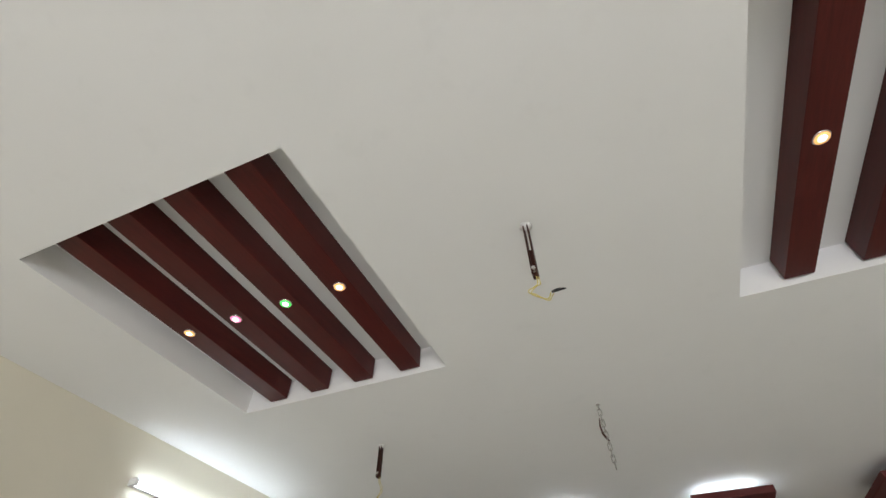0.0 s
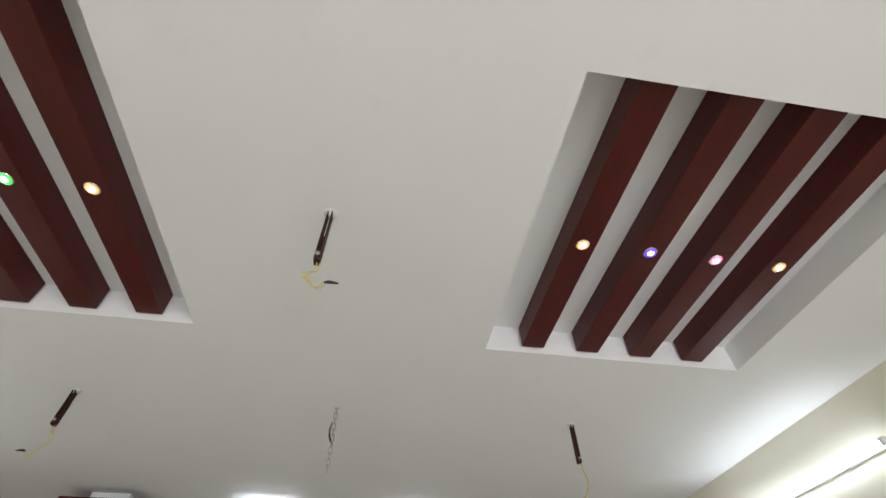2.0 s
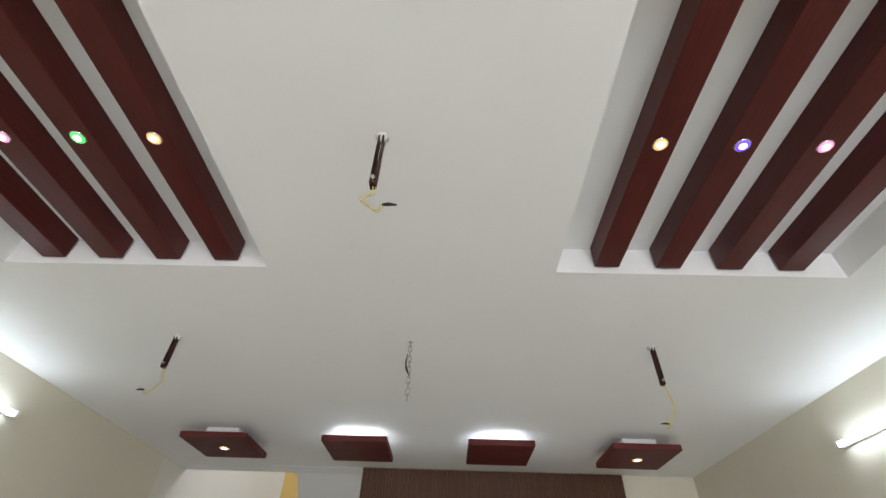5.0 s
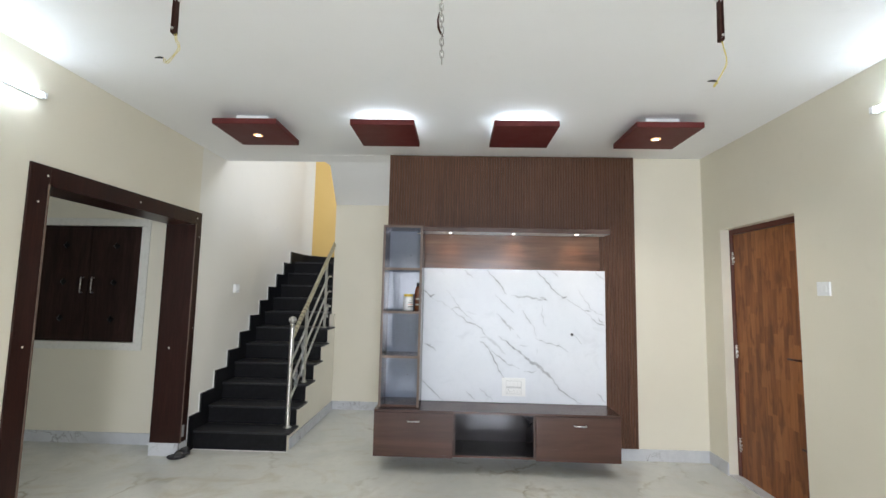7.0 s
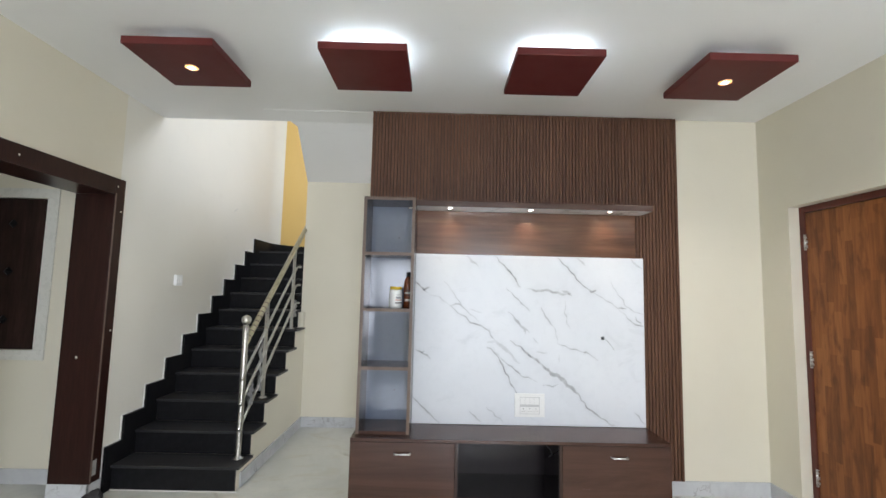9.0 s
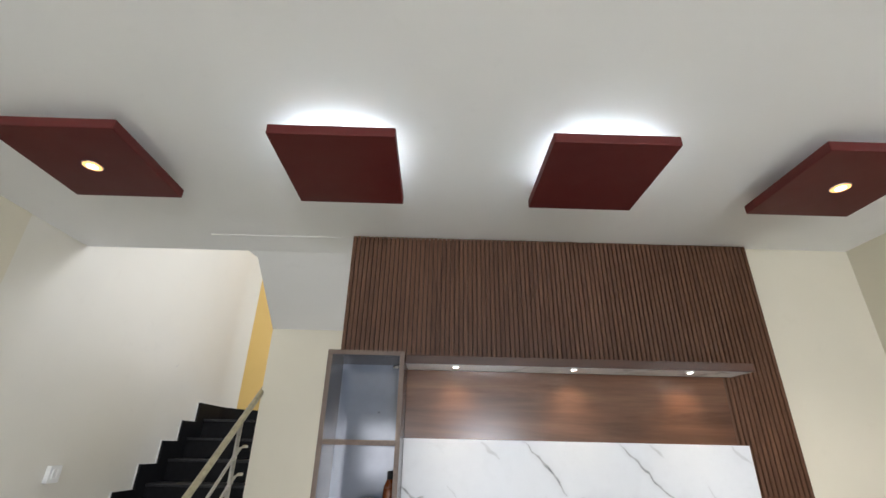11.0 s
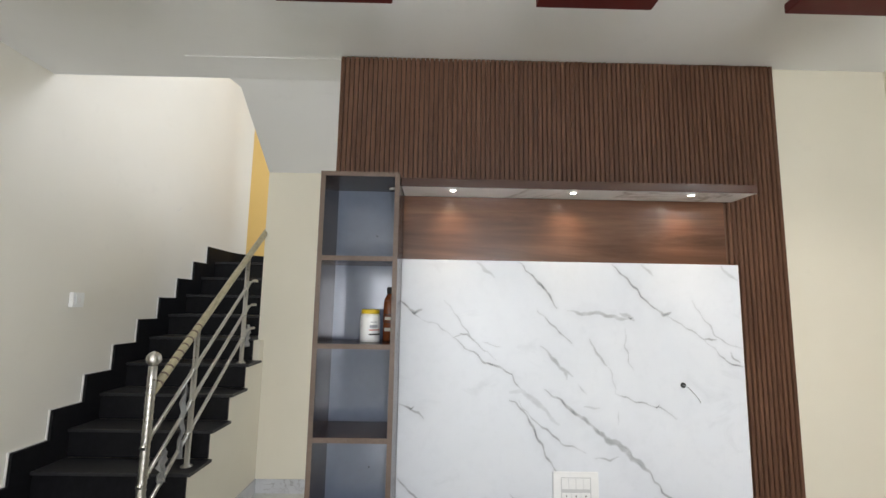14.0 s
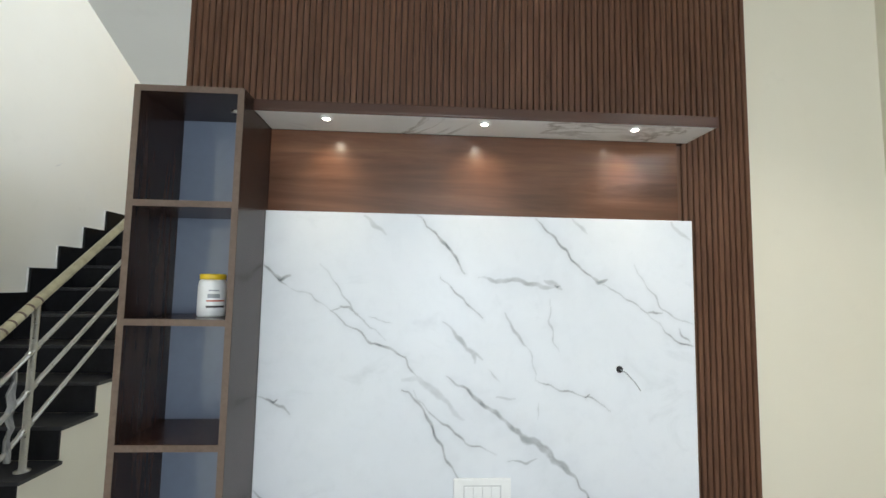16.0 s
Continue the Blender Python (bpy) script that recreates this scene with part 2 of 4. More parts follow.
M_FLOOR = polished_floor("polished_marble_floor")
M_SKIRT = veined("marble_skirting", (0.62, 0.63, 0.64), (0.50, 0.51, 0.53), (0.26, 0.25, 0.24), 3.0, 0.2, 0.8)
M_PANEL = veined("white_marble_sheet", (0.76, 0.79, 0.84), (0.70, 0.735, 0.79), (0.10, 0.115, 0.13), 1.6, 0.30, 0.6, "vein")
M_PANEL.node_tree.nodes["Principled BSDF"].inputs["Specular IOR Level"].default_value = 0.35
M_PANELEDGE = veined("white_marble_underside", (0.84, 0.84, 0.84), (0.78, 0.78, 0.78), (0.30, 0.27, 0.25), 1.5, 0.2, 0.95)
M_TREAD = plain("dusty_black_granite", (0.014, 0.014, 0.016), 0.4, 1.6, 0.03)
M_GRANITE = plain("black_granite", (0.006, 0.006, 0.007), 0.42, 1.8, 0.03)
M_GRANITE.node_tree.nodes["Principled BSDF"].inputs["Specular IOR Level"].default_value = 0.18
M_STEEL = metal("stainless_steel", (0.62, 0.61, 0.58), 0.22)
M_WRAP = plain("yellowed_plastic_wrap", (0.42, 0.38, 0.25), 0.3, 0.7, 0.5)
M_FILM = plain("clear_grey_film", (0.34, 0.34, 0.33), 0.25, 0.8, 0.4)
M_CHROME = metal("brushed_chrome", (0.75, 0.74, 0.72), 0.2)
M_RUST = metal("rusty_brown_iron", (0.10, 0.045, 0.035), 0.5)
M_CHAIN = metal("galvanised_iron", (0.50, 0.49, 0.46), 0.45)
M_WHITEPL = plain("white_plastic", (0.86, 0.87, 0.87), 0.3, 0.95)
M_CREAMPL = plain("cream_plastic", (0.70, 0.68, 0.58), 0.35, 0.92)
M_CUPFRAME = plain("ivory_gloss_frame_paint", (0.70, 0.69, 0.63), 0.22, 0.96)
M_JOINT = plain("light_grey_joint", (0.60, 0.61, 0.62), 0.5, 0.95)
M_PLASTER = plain("rough_white_plaster", (0.72, 0.71, 0.69), 0.8, 0.85, 0.6)
M_BLACK = plain("black_rubber", (0.012, 0.012, 0.012), 0.5)
M_WIRE = plain("yellow_wire", (0.62, 0.52, 0.16), 0.4)
M_YELLOWCAP = plain("yellow_lid_plastic", (0.75, 0.52, 0.02), 0.35, 0.9)
M_AMBER = plain("amber_plastic", (0.20, 0.055, 0.018), 0.2, 0.8)
M_LABELRED = plain("red_print", (0.5, 0.10, 0.05), 0.4)
M_LABELGREY = plain("grey_print", (0.35, 0.37, 0.4), 0.4)
M_LEATHER = plain("dark_grey_rubber", (0.020, 0.019, 0.020), 0.6, 0.7, 0.3)
M_TUBE = glow("tube_light_glow", (0.84, 0.94, 1.0), 26)
M_COVE = glow("cool_led_strip", (0.84, 0.97, 1.0), 15)
M_WARM = glow("warm_led", (1.0, 0.50, 0.16), 1.9)
M_PINK = glow("pink_led", (1.0, 0.22, 0.45), 2.6)
M_GREEN = glow("green_led", (0.06, 0.9, 0.12), 2.4)
M_BLUE = glow("violet_led", (0.12, 0.05, 1.0), 2.8)
M_CORE = glow("led_core", (1.0, 0.93, 0.86), 5)
M_DOWN = glow("warm_downlight", (1.0, 0.88, 0.72), 38)
glass = Nodes("window_glass", 0.02)
glass.b.inputs["Transmission Weight"].default_value = 1.0
M_GLASS = glass.m

# ---- building helpers ----
ORG = {}


def thing(name, at, label="", category="", group="", kind=""):
    ob = new(name)
    ob.empty_display_size = 0.1
    ob.location = at
    ORG[ob] = Vector(at)
    return tagged(ob, label, category, group, kind)


def finish(name, bm, center, material, parent=None, label="", smooth=False):
    """Links bm, whose coordinates are about center, as one mesh under parent."""
    me = bpy.data.meshes.new(name)
    bmesh.ops.recalc_face_normals(bm, faces=bm.faces)
    if smooth:
        for f in bm.faces:
            f.smooth = True
    bm.to_mesh(me)
    bm.free()
    return place(name, me, center, material, parent, label)


def place(name, me, center, material, parent=None, label=""):
    if material:
        me.materials.append(material)
    ob = new(name, me)
    base = ORG[parent] if parent else Vector((0, 0, 0))
    ob.location = Vector(center) - base
    ob.parent = parent
    ORG[ob] = Vector(center)
    if label:
        tagged(ob, label)
    return ob


def box(name, x0, x1, y0, y1, z0, z1, material, parent=None, label="", bevel=0.0, segments=2):
    c = ((x0 + x1) / 2, (y0 + y1) / 2, (z0 + z1) / 2)
    bm = bmesh.new()
    bmesh.ops.create_cube(bm, size=1)
    bmesh.ops.scale(bm, vec=(x1 - x0, y1 - y0, z1 - z0), verts=bm.verts)
    if bevel:
        bmesh.ops.bevel(bm, geom=bm.edges[:], offset=bevel, segments=segments, affect="EDGES", profile=0.6)
    return finish(name, bm, c, material, parent, label)


def add_box(bm, x0, x1, y0, y1, z0, z1):
    r = bmesh.ops.create_cube(bm, size=1)
    bmesh.ops.scale(bm, vec=(x1 - x0, y1 - y0, z1 - z0), verts=r["verts"])
    bmesh.ops.translate(bm, vec=((x0 + x1) / 2, (y0 + y1) / 2, (z0 + z1) / 2), verts=r["verts"])


def boxes(name, parts, material, parent=None, label=""):
    """One mesh of several abutting boxes."""
    bm = bmesh.new()
    for p in parts:
        add_box(bm, *p)
    return finish(name, bm, (0, 0, 0), material, parent, label)


def lathe(name, profile, center, material, parent=None, label="", axis="z", segments=24):
    """Turns (radius, height) pairs about an axis."""
    bm = bmesh.new()
    rings = []
    for r, h in profile:
        ring = []
        for i in range(segments):
            a = 2 * math.pi * i / segments
            p = (r * math.cos(a), r * math.sin(a), h)
            if axis == "y":
                p = (p[0], p[2], p[1])
            elif axis == "x":
                p = (p[2], p[0], p[1])
            ring.append(bm.verts.new(p))
        rings.append(ring)
    for a, b in zip(rings, rings[1:]):
        for i in range(segments):
            j = (i + 1) % segments
            bm.faces.new((a[i], a[j], b[j], b[i]))
    bm.faces.new(rings[0])
    bm.faces.new(rings[-1])
    ob = finish(name, bm, center, material, parent, label)
    for f in ob.data.polygons:
        f.use_smooth = len(f.vertices) == 4
    return ob


def rod(name, points, radius, material, parent=None, label="", segments=10, closed=False):
    """A round bar swept along points."""
    pts = [Vector(p) for p in points]
    c = sum(pts, Vector()) / len(pts)
    bm = bmesh.new()
    rings = []
    n = len(pts)
    for i, p in enumerate(pts):
        if closed:
            d = pts[(i + 1) % n] - pts[i - 1]
        else:
            d = pts[min(i + 1, n - 1)] - pts[max(i - 1, 0)]
        d.normalize()
        u = d.cross(Vector((0.12, 0.97, 0.2))).normalized()
        w = d.cross(u)
        r = radius[i] if isinstance(radius, (list, tuple)) else radius
        rings.append([bm.verts.new(p - c + u * r * math.cos(2 * math.pi * k / segments) + w * r * math.sin(2 * math.pi * k / segments)) for k in range(segments)])
    pairs = list(zip(rings, rings[1:])) + ([(rings[-1], rings[0])] if closed else [])
    for a, b in pairs:
        for k in range(segments):
            j = (k + 1) % segments
            bm.faces.new((a[k], a[j], b[j], b[k]))
    if not closed:
        bm.faces.new(rings[0])
        bm.faces.new(rings[-1])
    ob = finish(name, bm, c, material, parent, label)
    for f in ob.data.polygons:
        f.use_smooth = len(f.vertices) == 4
    return ob


def prism(name, outline, axis, a, b, material, parent=None, label=""):
    """A flat outline pushed out from a to b along the axis. Outline pairs are (y, z) for x, (x, z) for y, (x, y) for z."""
    bm = bmesh.new()

    def at(p, d):
        return {"x": (d, p[0], p[1]), "y": (p[0], d, p[1]), "z": (p[0], p[1], d)}[axis]

    lo = [bm.verts.new(at(p, a)) for p in outline]
    hi = [bm.verts.new(at(p, b)) for p in outline]
    bm.faces.new(lo)
    bm.faces.new(hi)
    for i in range(len(lo)):
        j = (i + 1) % len(lo)
        bm.faces.new((lo[i], lo[j], hi[j], hi[i]))
    return finish(name, bm, (0, 0, 0), material, parent, label)


def structure(ob, label):
    return tagged(ob, label, kind="structure")

# ---- the room ----
H = 2.856
XL, XR = -2.17, 2.66
YS = -9.0
UP = 5.4
STAIR_R = -1.26
RISE, RUN, R1 = 0.174, 0.2375, -0.06

structure(boxes("floor", [(-5.2, XR + 0.4, YS - 0.2, 3.6, -0.12, 0)], M_FLOOR), "polished grey-white marble floor with tan veins")
OY0, OY1, OZ = -1.765, -0.262, 2.095   # the wide opening in the west wall
WL = XL - 0.25
structure(boxes("wall_west", [(WL, XL, YS, OY0 - 0.012, 0, H), (WL, XL, OY0 - 0.012, OY1 + 0.012, OZ + 0.012, H),
                              (WL, XL, OY1 + 0.012, -0.2, 0, H)], M_WALL), "cream painted wall with a wide framed opening")
structure(boxes("wall_stair", [(WL, XL, -0.2, 3.45, 0, H), (WL, XL, 0.24, 3.45, H, UP)], M_STAIRWALL), "cream wall beside the stairs, paled in colour for daylight")
DY0, DY1, DZ = -1.165, -0.285, 2.115  # the door niche in the east wall
structure(boxes("wall_east", [(XR, XR + 0.25, YS, DY0, 0, H), (XR, XR + 0.25, DY0, DY1, DZ, H), (XR, XR + 0.25, DY1, 0.23, 0, H)], M_WALL),
          "cream painted wall with a door niche")
structure(boxes("wall_north", [(-0.37, XR, 0, 0.23, 0, H)], M_WALL), "cream painted wall behind the television unit")
structure(boxes("wall_side_room", [(-5.2, WL, 0.0, 0.2, 0, 0.955), (-5.2, WL, 0.0, 0.2, 2.10, H), (-5.2, -3.875, 0, 0.2, 0.955, 2.10), (-2.845, WL, 0, 0.2, 0.955, 2.10)], M_WALL),
          "cream wall of the side room with a built-in cupboard")
structure(boxes("wall_side_room_west", [(-5.4, -5.2, YS, 0.2, 0, H)], M_WALL), "cream wall of the side room")
structure(boxes("wall_under_stair", [(-1.31, 0.7, 1.45, 1.57, 0, 2.635)], M_WALL), "cream wall under the upper flight")
# The window opening here is made up to hold the passage lamp.
structure(boxes("wall_under_stair_east", [(0.5, 0.7, 0.23, 0.44, 0, H), (0.5, 0.7, 1.26, 1.45, 0, H), (0.5, 0.7, 0.44, 1.26, 0, 0.94), (0.5, 0.7, 0.44, 1.26, 2.06, H)], M_WALL), "unseen cream wall with an added opening for the passage light")
structure(boxes("wall_landing", [(WL, 0.7, 3.2, 3.45, 0, UP)], M_YELLOW), "warm yellow wall at the stair landing")


def arc_strip(name, a0, a1, r0, r1, z0, z1, material, parent=None, label=""):
    """Part of a curved wall in the stair corner, between two angles and two radii."""
    bm = bmesh.new()
    rows_ = []
    for k in range(25):
        a_ = radians(a0 + (a1 - a0) * k / 24)
        rows_.append([bm.verts.new((CCX - r_ * math.cos(a_), CCY + r_ * math.sin(a_), z)) for r_, z in ((r0, z0), (r0, z1), (r1, z1), (r1, z0))])
    for p, q in zip(rows_, rows_[1:]):
        for k in range(4):
            bm.faces.new((p[k], p[(k + 1) % 4], q[(k + 1) % 4], q[k]))
    bm.faces.new(rows_[0]), bm.faces.new(rows_[-1])
    return finish(name, bm, (0, 0, 0), material, parent, label)


CR = 0.62
CCX, CCY = XL + CR, 3.2 - CR
structure(arc_strip("wall_stair_curve", 0, 30, CR, CR + 0.03, RISE * 11, UP, M_STAIRWALL), "pale curved wall in the stair corner")
structure(arc_strip("wall_landing_curve", 30, 90, CR, CR + 0.03, RISE * 11, UP, M_YELLOW), "warm yellow curved wall in the stair corner")
structure(boxes("wall_upper_south", [(WL, 0.7, 0.06, 0.24, H + 0.15, UP)], M_STAIRWALL), "pale wall of the upper stairwell")
structure(boxes("wall_upper_east", [(0.5, 0.7, 0.24, 3.2, 2.95, 3.5), (0.5, 0.7, 0.24, 0.5, 3.5, 5.0), (0.5, 0.7, 2.1, 3.2, 3.5, 5.0), (0.5, 0.7, 0.24, 3.2, 5.0, UP)], M_STAIRWALL),
          "pale upper stairwell wall with a window opening")
structure(boxes("ceiling_stairwell", [(WL, 0.7, 0.06, 3.45, UP, UP + 0.12)], M_CEIL), "white ceiling over the stairwell")
structure(boxes("wall_south", [(XL, -1.7, YS - 0.2, YS, 0, H), (-1.7, -0.1, YS - 0.2, YS, 0, 0.85), (-1.7, -0.1, YS - 0.2, YS, 2.25, H),
                               (-0.1, 0.7, YS - 0.2, YS, 0, H), (0.7, 1.9, YS - 0.2, YS, 2.25, H), (1.9, XR, YS - 0.2, YS, 0, H)], M_WALL), "cream wall with a window and an open doorway")
# Out of view; the opening only stands behind the added side room lamp.
structure(boxes("wall_side_room_south", [(-5.2, -4.62, YS - 0.2, YS, 0, H), (-3.18, WL, YS - 0.2, YS, 0, H), (-4.62, -3.18, YS - 0.2, YS, 0, 0.93), (-4.62, -3.18, YS - 0.2, YS, 2.17, H)], M_WALL), "unseen cream side room wall with an added light opening")
ground = structure(boxes("ground", [(-60, 60, -60, YS - 0.2, -0.25, -0.13)], plain("dry_ground", (0.24, 0.21, 0.17), 0.9)), "bare ground outside")

# ceiling with two sunk boxes
LX0, LX1, RX0, RX1, BY0, BY1 = -1.505, -0.365, 0.852, 2.045, -4.228, -3.014
T = 0.13
ceil_parts = [(WL, XR + 0.25, YS - 0.2, BY0, H, H + T), (WL, XR + 0.25, BY1, 0.24, H, H + T), (WL, LX0, BY0, BY1, H, H + T),
              (LX1, RX0, BY0, BY1, H, H + T), (RX1, XR + 0.25, BY0, BY1, H, H + T), (WL, XR + 0.25, YS - 0.2, 0.24, H + T, H + T + 0.04)]
structure(boxes("ceiling", ceil_parts, M_CEIL), "smooth white plaster ceiling with two sunk trays")
structure(boxes("ceiling_side_room", [(-5.4, WL, YS - 0.2, 0.2, H, H + T)], M_CEIL), "white ceiling of the side room")
structure(boxes("ceiling_beam_face", [(-1.25, -0.372, -0.003, 0.0, H - 0.003, H)], M_CEIL), "thin plaster lip along the ceiling edge")
structure(boxes("ceiling_under_stair", [(-0.37, 0.5, 0.23, 0.30, H, H + 0.04)], M_CEIL), "plaster strip")

# sloping underside of the upper flight
bm = bmesh.new()
lo = [(-1.125, 0.24, 2.862), (0.5, 0.24, 2.862), (0.5, 1.57, 2.607), (-1.335, 1.57, 2.607), (-1.085, 0.33, 2.845)]
a = [bm.verts.new(p) for p in lo]
b = [bm.verts.new((p[0], p[1], p[2] + 0.16)) for p in lo]
bm.faces.new(a), bm.faces.new(b)
for i in range(5):
    bm.faces.new((a[i], a[(i + 1) % 5], b[(i + 1) % 5], b[i]))
structure(finish("ceiling_stair_slab", bm, (0, 0, 0), M_CEIL), "sloping white underside of the upper stair flight")

# skirting
SK = 0.105
for n, p in (("baseboard_north", (-0.36, XR - 0.012, -0.012, 0.0, 0, SK)), ("baseboard_east_corner", (XR - 0.012, XR, DY1, 0.0, 0, SK)),
             ("baseboard_east", (XR - 0.012, XR, YS, DY0, 0, SK)), ("baseboard_under_stair", (STAIR_R, 0.5, 1.438, 1.45, 0, SK)),
             ("baseboard_side_room", (-5.2, WL, -0.012, 0.0, 0, SK)), ("baseboard_west", (XL, XL + 0.012, YS, -1.897, 0, SK)),
             ("baseboard_opening_jamb", (WL - 0.016, XL + 0.014, OY1 - 0.004, OY1 + 0.012, 0, 0.112)),
             ("baseboard_west_corner", (XL, XL + 0.014, OY1 - 0.004, R1 - 0.087, 0, 0.112)),
             ("baseboard_stair_side", (STAIR_R, STAIR_R + 0.012, 0.0, 1.438, 0, SK))):
    structure(box(n, *p, M_SKIRT, bevel=0.002), "grey-white marble skirting")

# ---- ceiling battens in the trays ----
def round_lamp(parent, x, y, z, glowing, r=0.021):
    lathe("lamp_rim", [(r, 0.004), (r + 0.004, 0.003), (r + 0.004, 0.0), (r + 0.002, -0.003), (r, -0.003)], (x, y, z), M_CHROME, parent, segments=20)
    lens = lathe("lamp_lens", [(r * 0.4, -0.0045), (r, -0.003), (r, 0.004)], (x, y, z), glowing, parent, segments=20)
    lathe("led_core", [(0.003, -0.0062), (r * 0.58, -0.0052), (r * 0.5, -0.004)], (x, y, z), M_CORE, lens, "white glowing lens centre", segments=20)


BZ = 2.880
for side, xs, glows in (("l", [-1.346 + 0.2505 * i for i in range(4)], (("warm", M_WARM), ("pink", M_PINK), ("green", M_GREEN), ("warm", M_WARM))),
                        ("r", [1.015 + 0.253 * i for i in range(4)], (("warm", M_WARM), ("violet", M_BLUE), ("pink", M_PINK), ("warm", M_WARM)))):
    for x, (word, g) in zip(xs, glows):
        b = thing("ceiling_batten", (x + 0.05, -3.62, H + T), f"dark maroon ceiling batten with lit {word} lamp in tray", "ceiling batten", "battens in the ceiling trays")
        box("batten_board", x, x + 0.1, BY0, BY1 - 0.010, BZ, H + T, M_MAROON, b, bevel=0.002)
        round_lamp(b, x + 0.05, -3.64, BZ, g)
        if word == "warm":
            spot("batten_spot_light", (x + 0.05, -3.64, BZ - 0.012), (x + 0.05, -3.64, 0), 38, (1.0, 0.93, 0.82), 110, 1.0, 0.02)

# ---- square ceiling pads ----
PY0, PY1, PZ0, PZ1 = -1.127, -0.627, 2.743, 2.786
for x0, x1, lit in ((-1.57, -1.08, False), (-0.52, -0.038, True), (0.557, 1.04, True), (1.6, 2.087, False)):
    xc, yc = (x0 + x1) / 2, (PY0 + PY1) / 2
    p = thing("ceiling_panel_light", (xc, yc, H), "maroon square ceiling panel glowing cool white behind its edge" if lit else "maroon square ceiling panel with lit warm lamp under white box", "ceiling light", "square panels along the ceiling")
    box("panel_board", x0, x1, PY0, PY1, PZ0, PZ1, M_PAD, p, bevel=0.005)
    if lit:
        box("mounting_box", xc - 0.10, xc + 0.10, yc - 0.10, yc + 0.10, PZ1, H, M_WHITEPL, p, "white mounting box")
        for q in ((xc - 0.16, xc + 0.16, yc - 0.16, yc - 0.14), (xc - 0.16, xc + 0.16, yc + 0.14, yc + 0.16), (xc - 0.16, xc - 0.14, yc - 0.138, yc + 0.138), (xc + 0.14, xc + 0.16, yc - 0.138, yc + 0.138)):
            box("led_strip", *q, PZ1, PZ1 + 0.012, M_COVE, p, "lit cool white strip")
    else:
        box("mounting_box", xc - 0.125, xc + 0.125, yc - 0.125, yc + 0.125, PZ1, H, M_WHITEPL, p, "white mounting box", bevel=0.003)
        round_lamp(p, xc, yc, PZ0, M_WARM, 0.036)
        spot("ceiling_spot_light", (xc, yc, PZ0 - 0.012), (xc, yc, 0), 60, (1.0, 0.92, 0.80), 120, 1.0, 0.03)

# ---- tube lights ----
for side, x, y0, y1, z in ((1, XL, -3.02, -1.88, 2.605), (-1, XR, -2.99, -1.83, 2.578)):
    tl = thing("tube_light", (x, (y0 + y1) / 2, z), "lit white tube light on slim batten on cream wall", "tube light", "tube lights on the walls")
    xa, xb = sorted((x, x + side * 0.022))
    box("batten", xa, xb, y0 + 0.02, y1 - 0.02, z - 0.016, z + 0.016, M_WHITEPL, tl, bevel=0.003)
    lathe("tube", [(0.004, y0 + 0.015), (0.014, y0 + 0.022), (0.014, y1 - 0.022), (0.004, y1 - 0.015)], (x + side * 0.038, 0, z), M_TUBE, tl, "glowing white tube", "y", 16)
    for ye in (y0, y1 - 0.022):
        box("end_cap", *sorted((x + side * 0.0, x + side * 0.056)), ye, ye + 0.022, z - 0.018, z + 0.018, M_WHITEPL, tl, bevel=0.004)

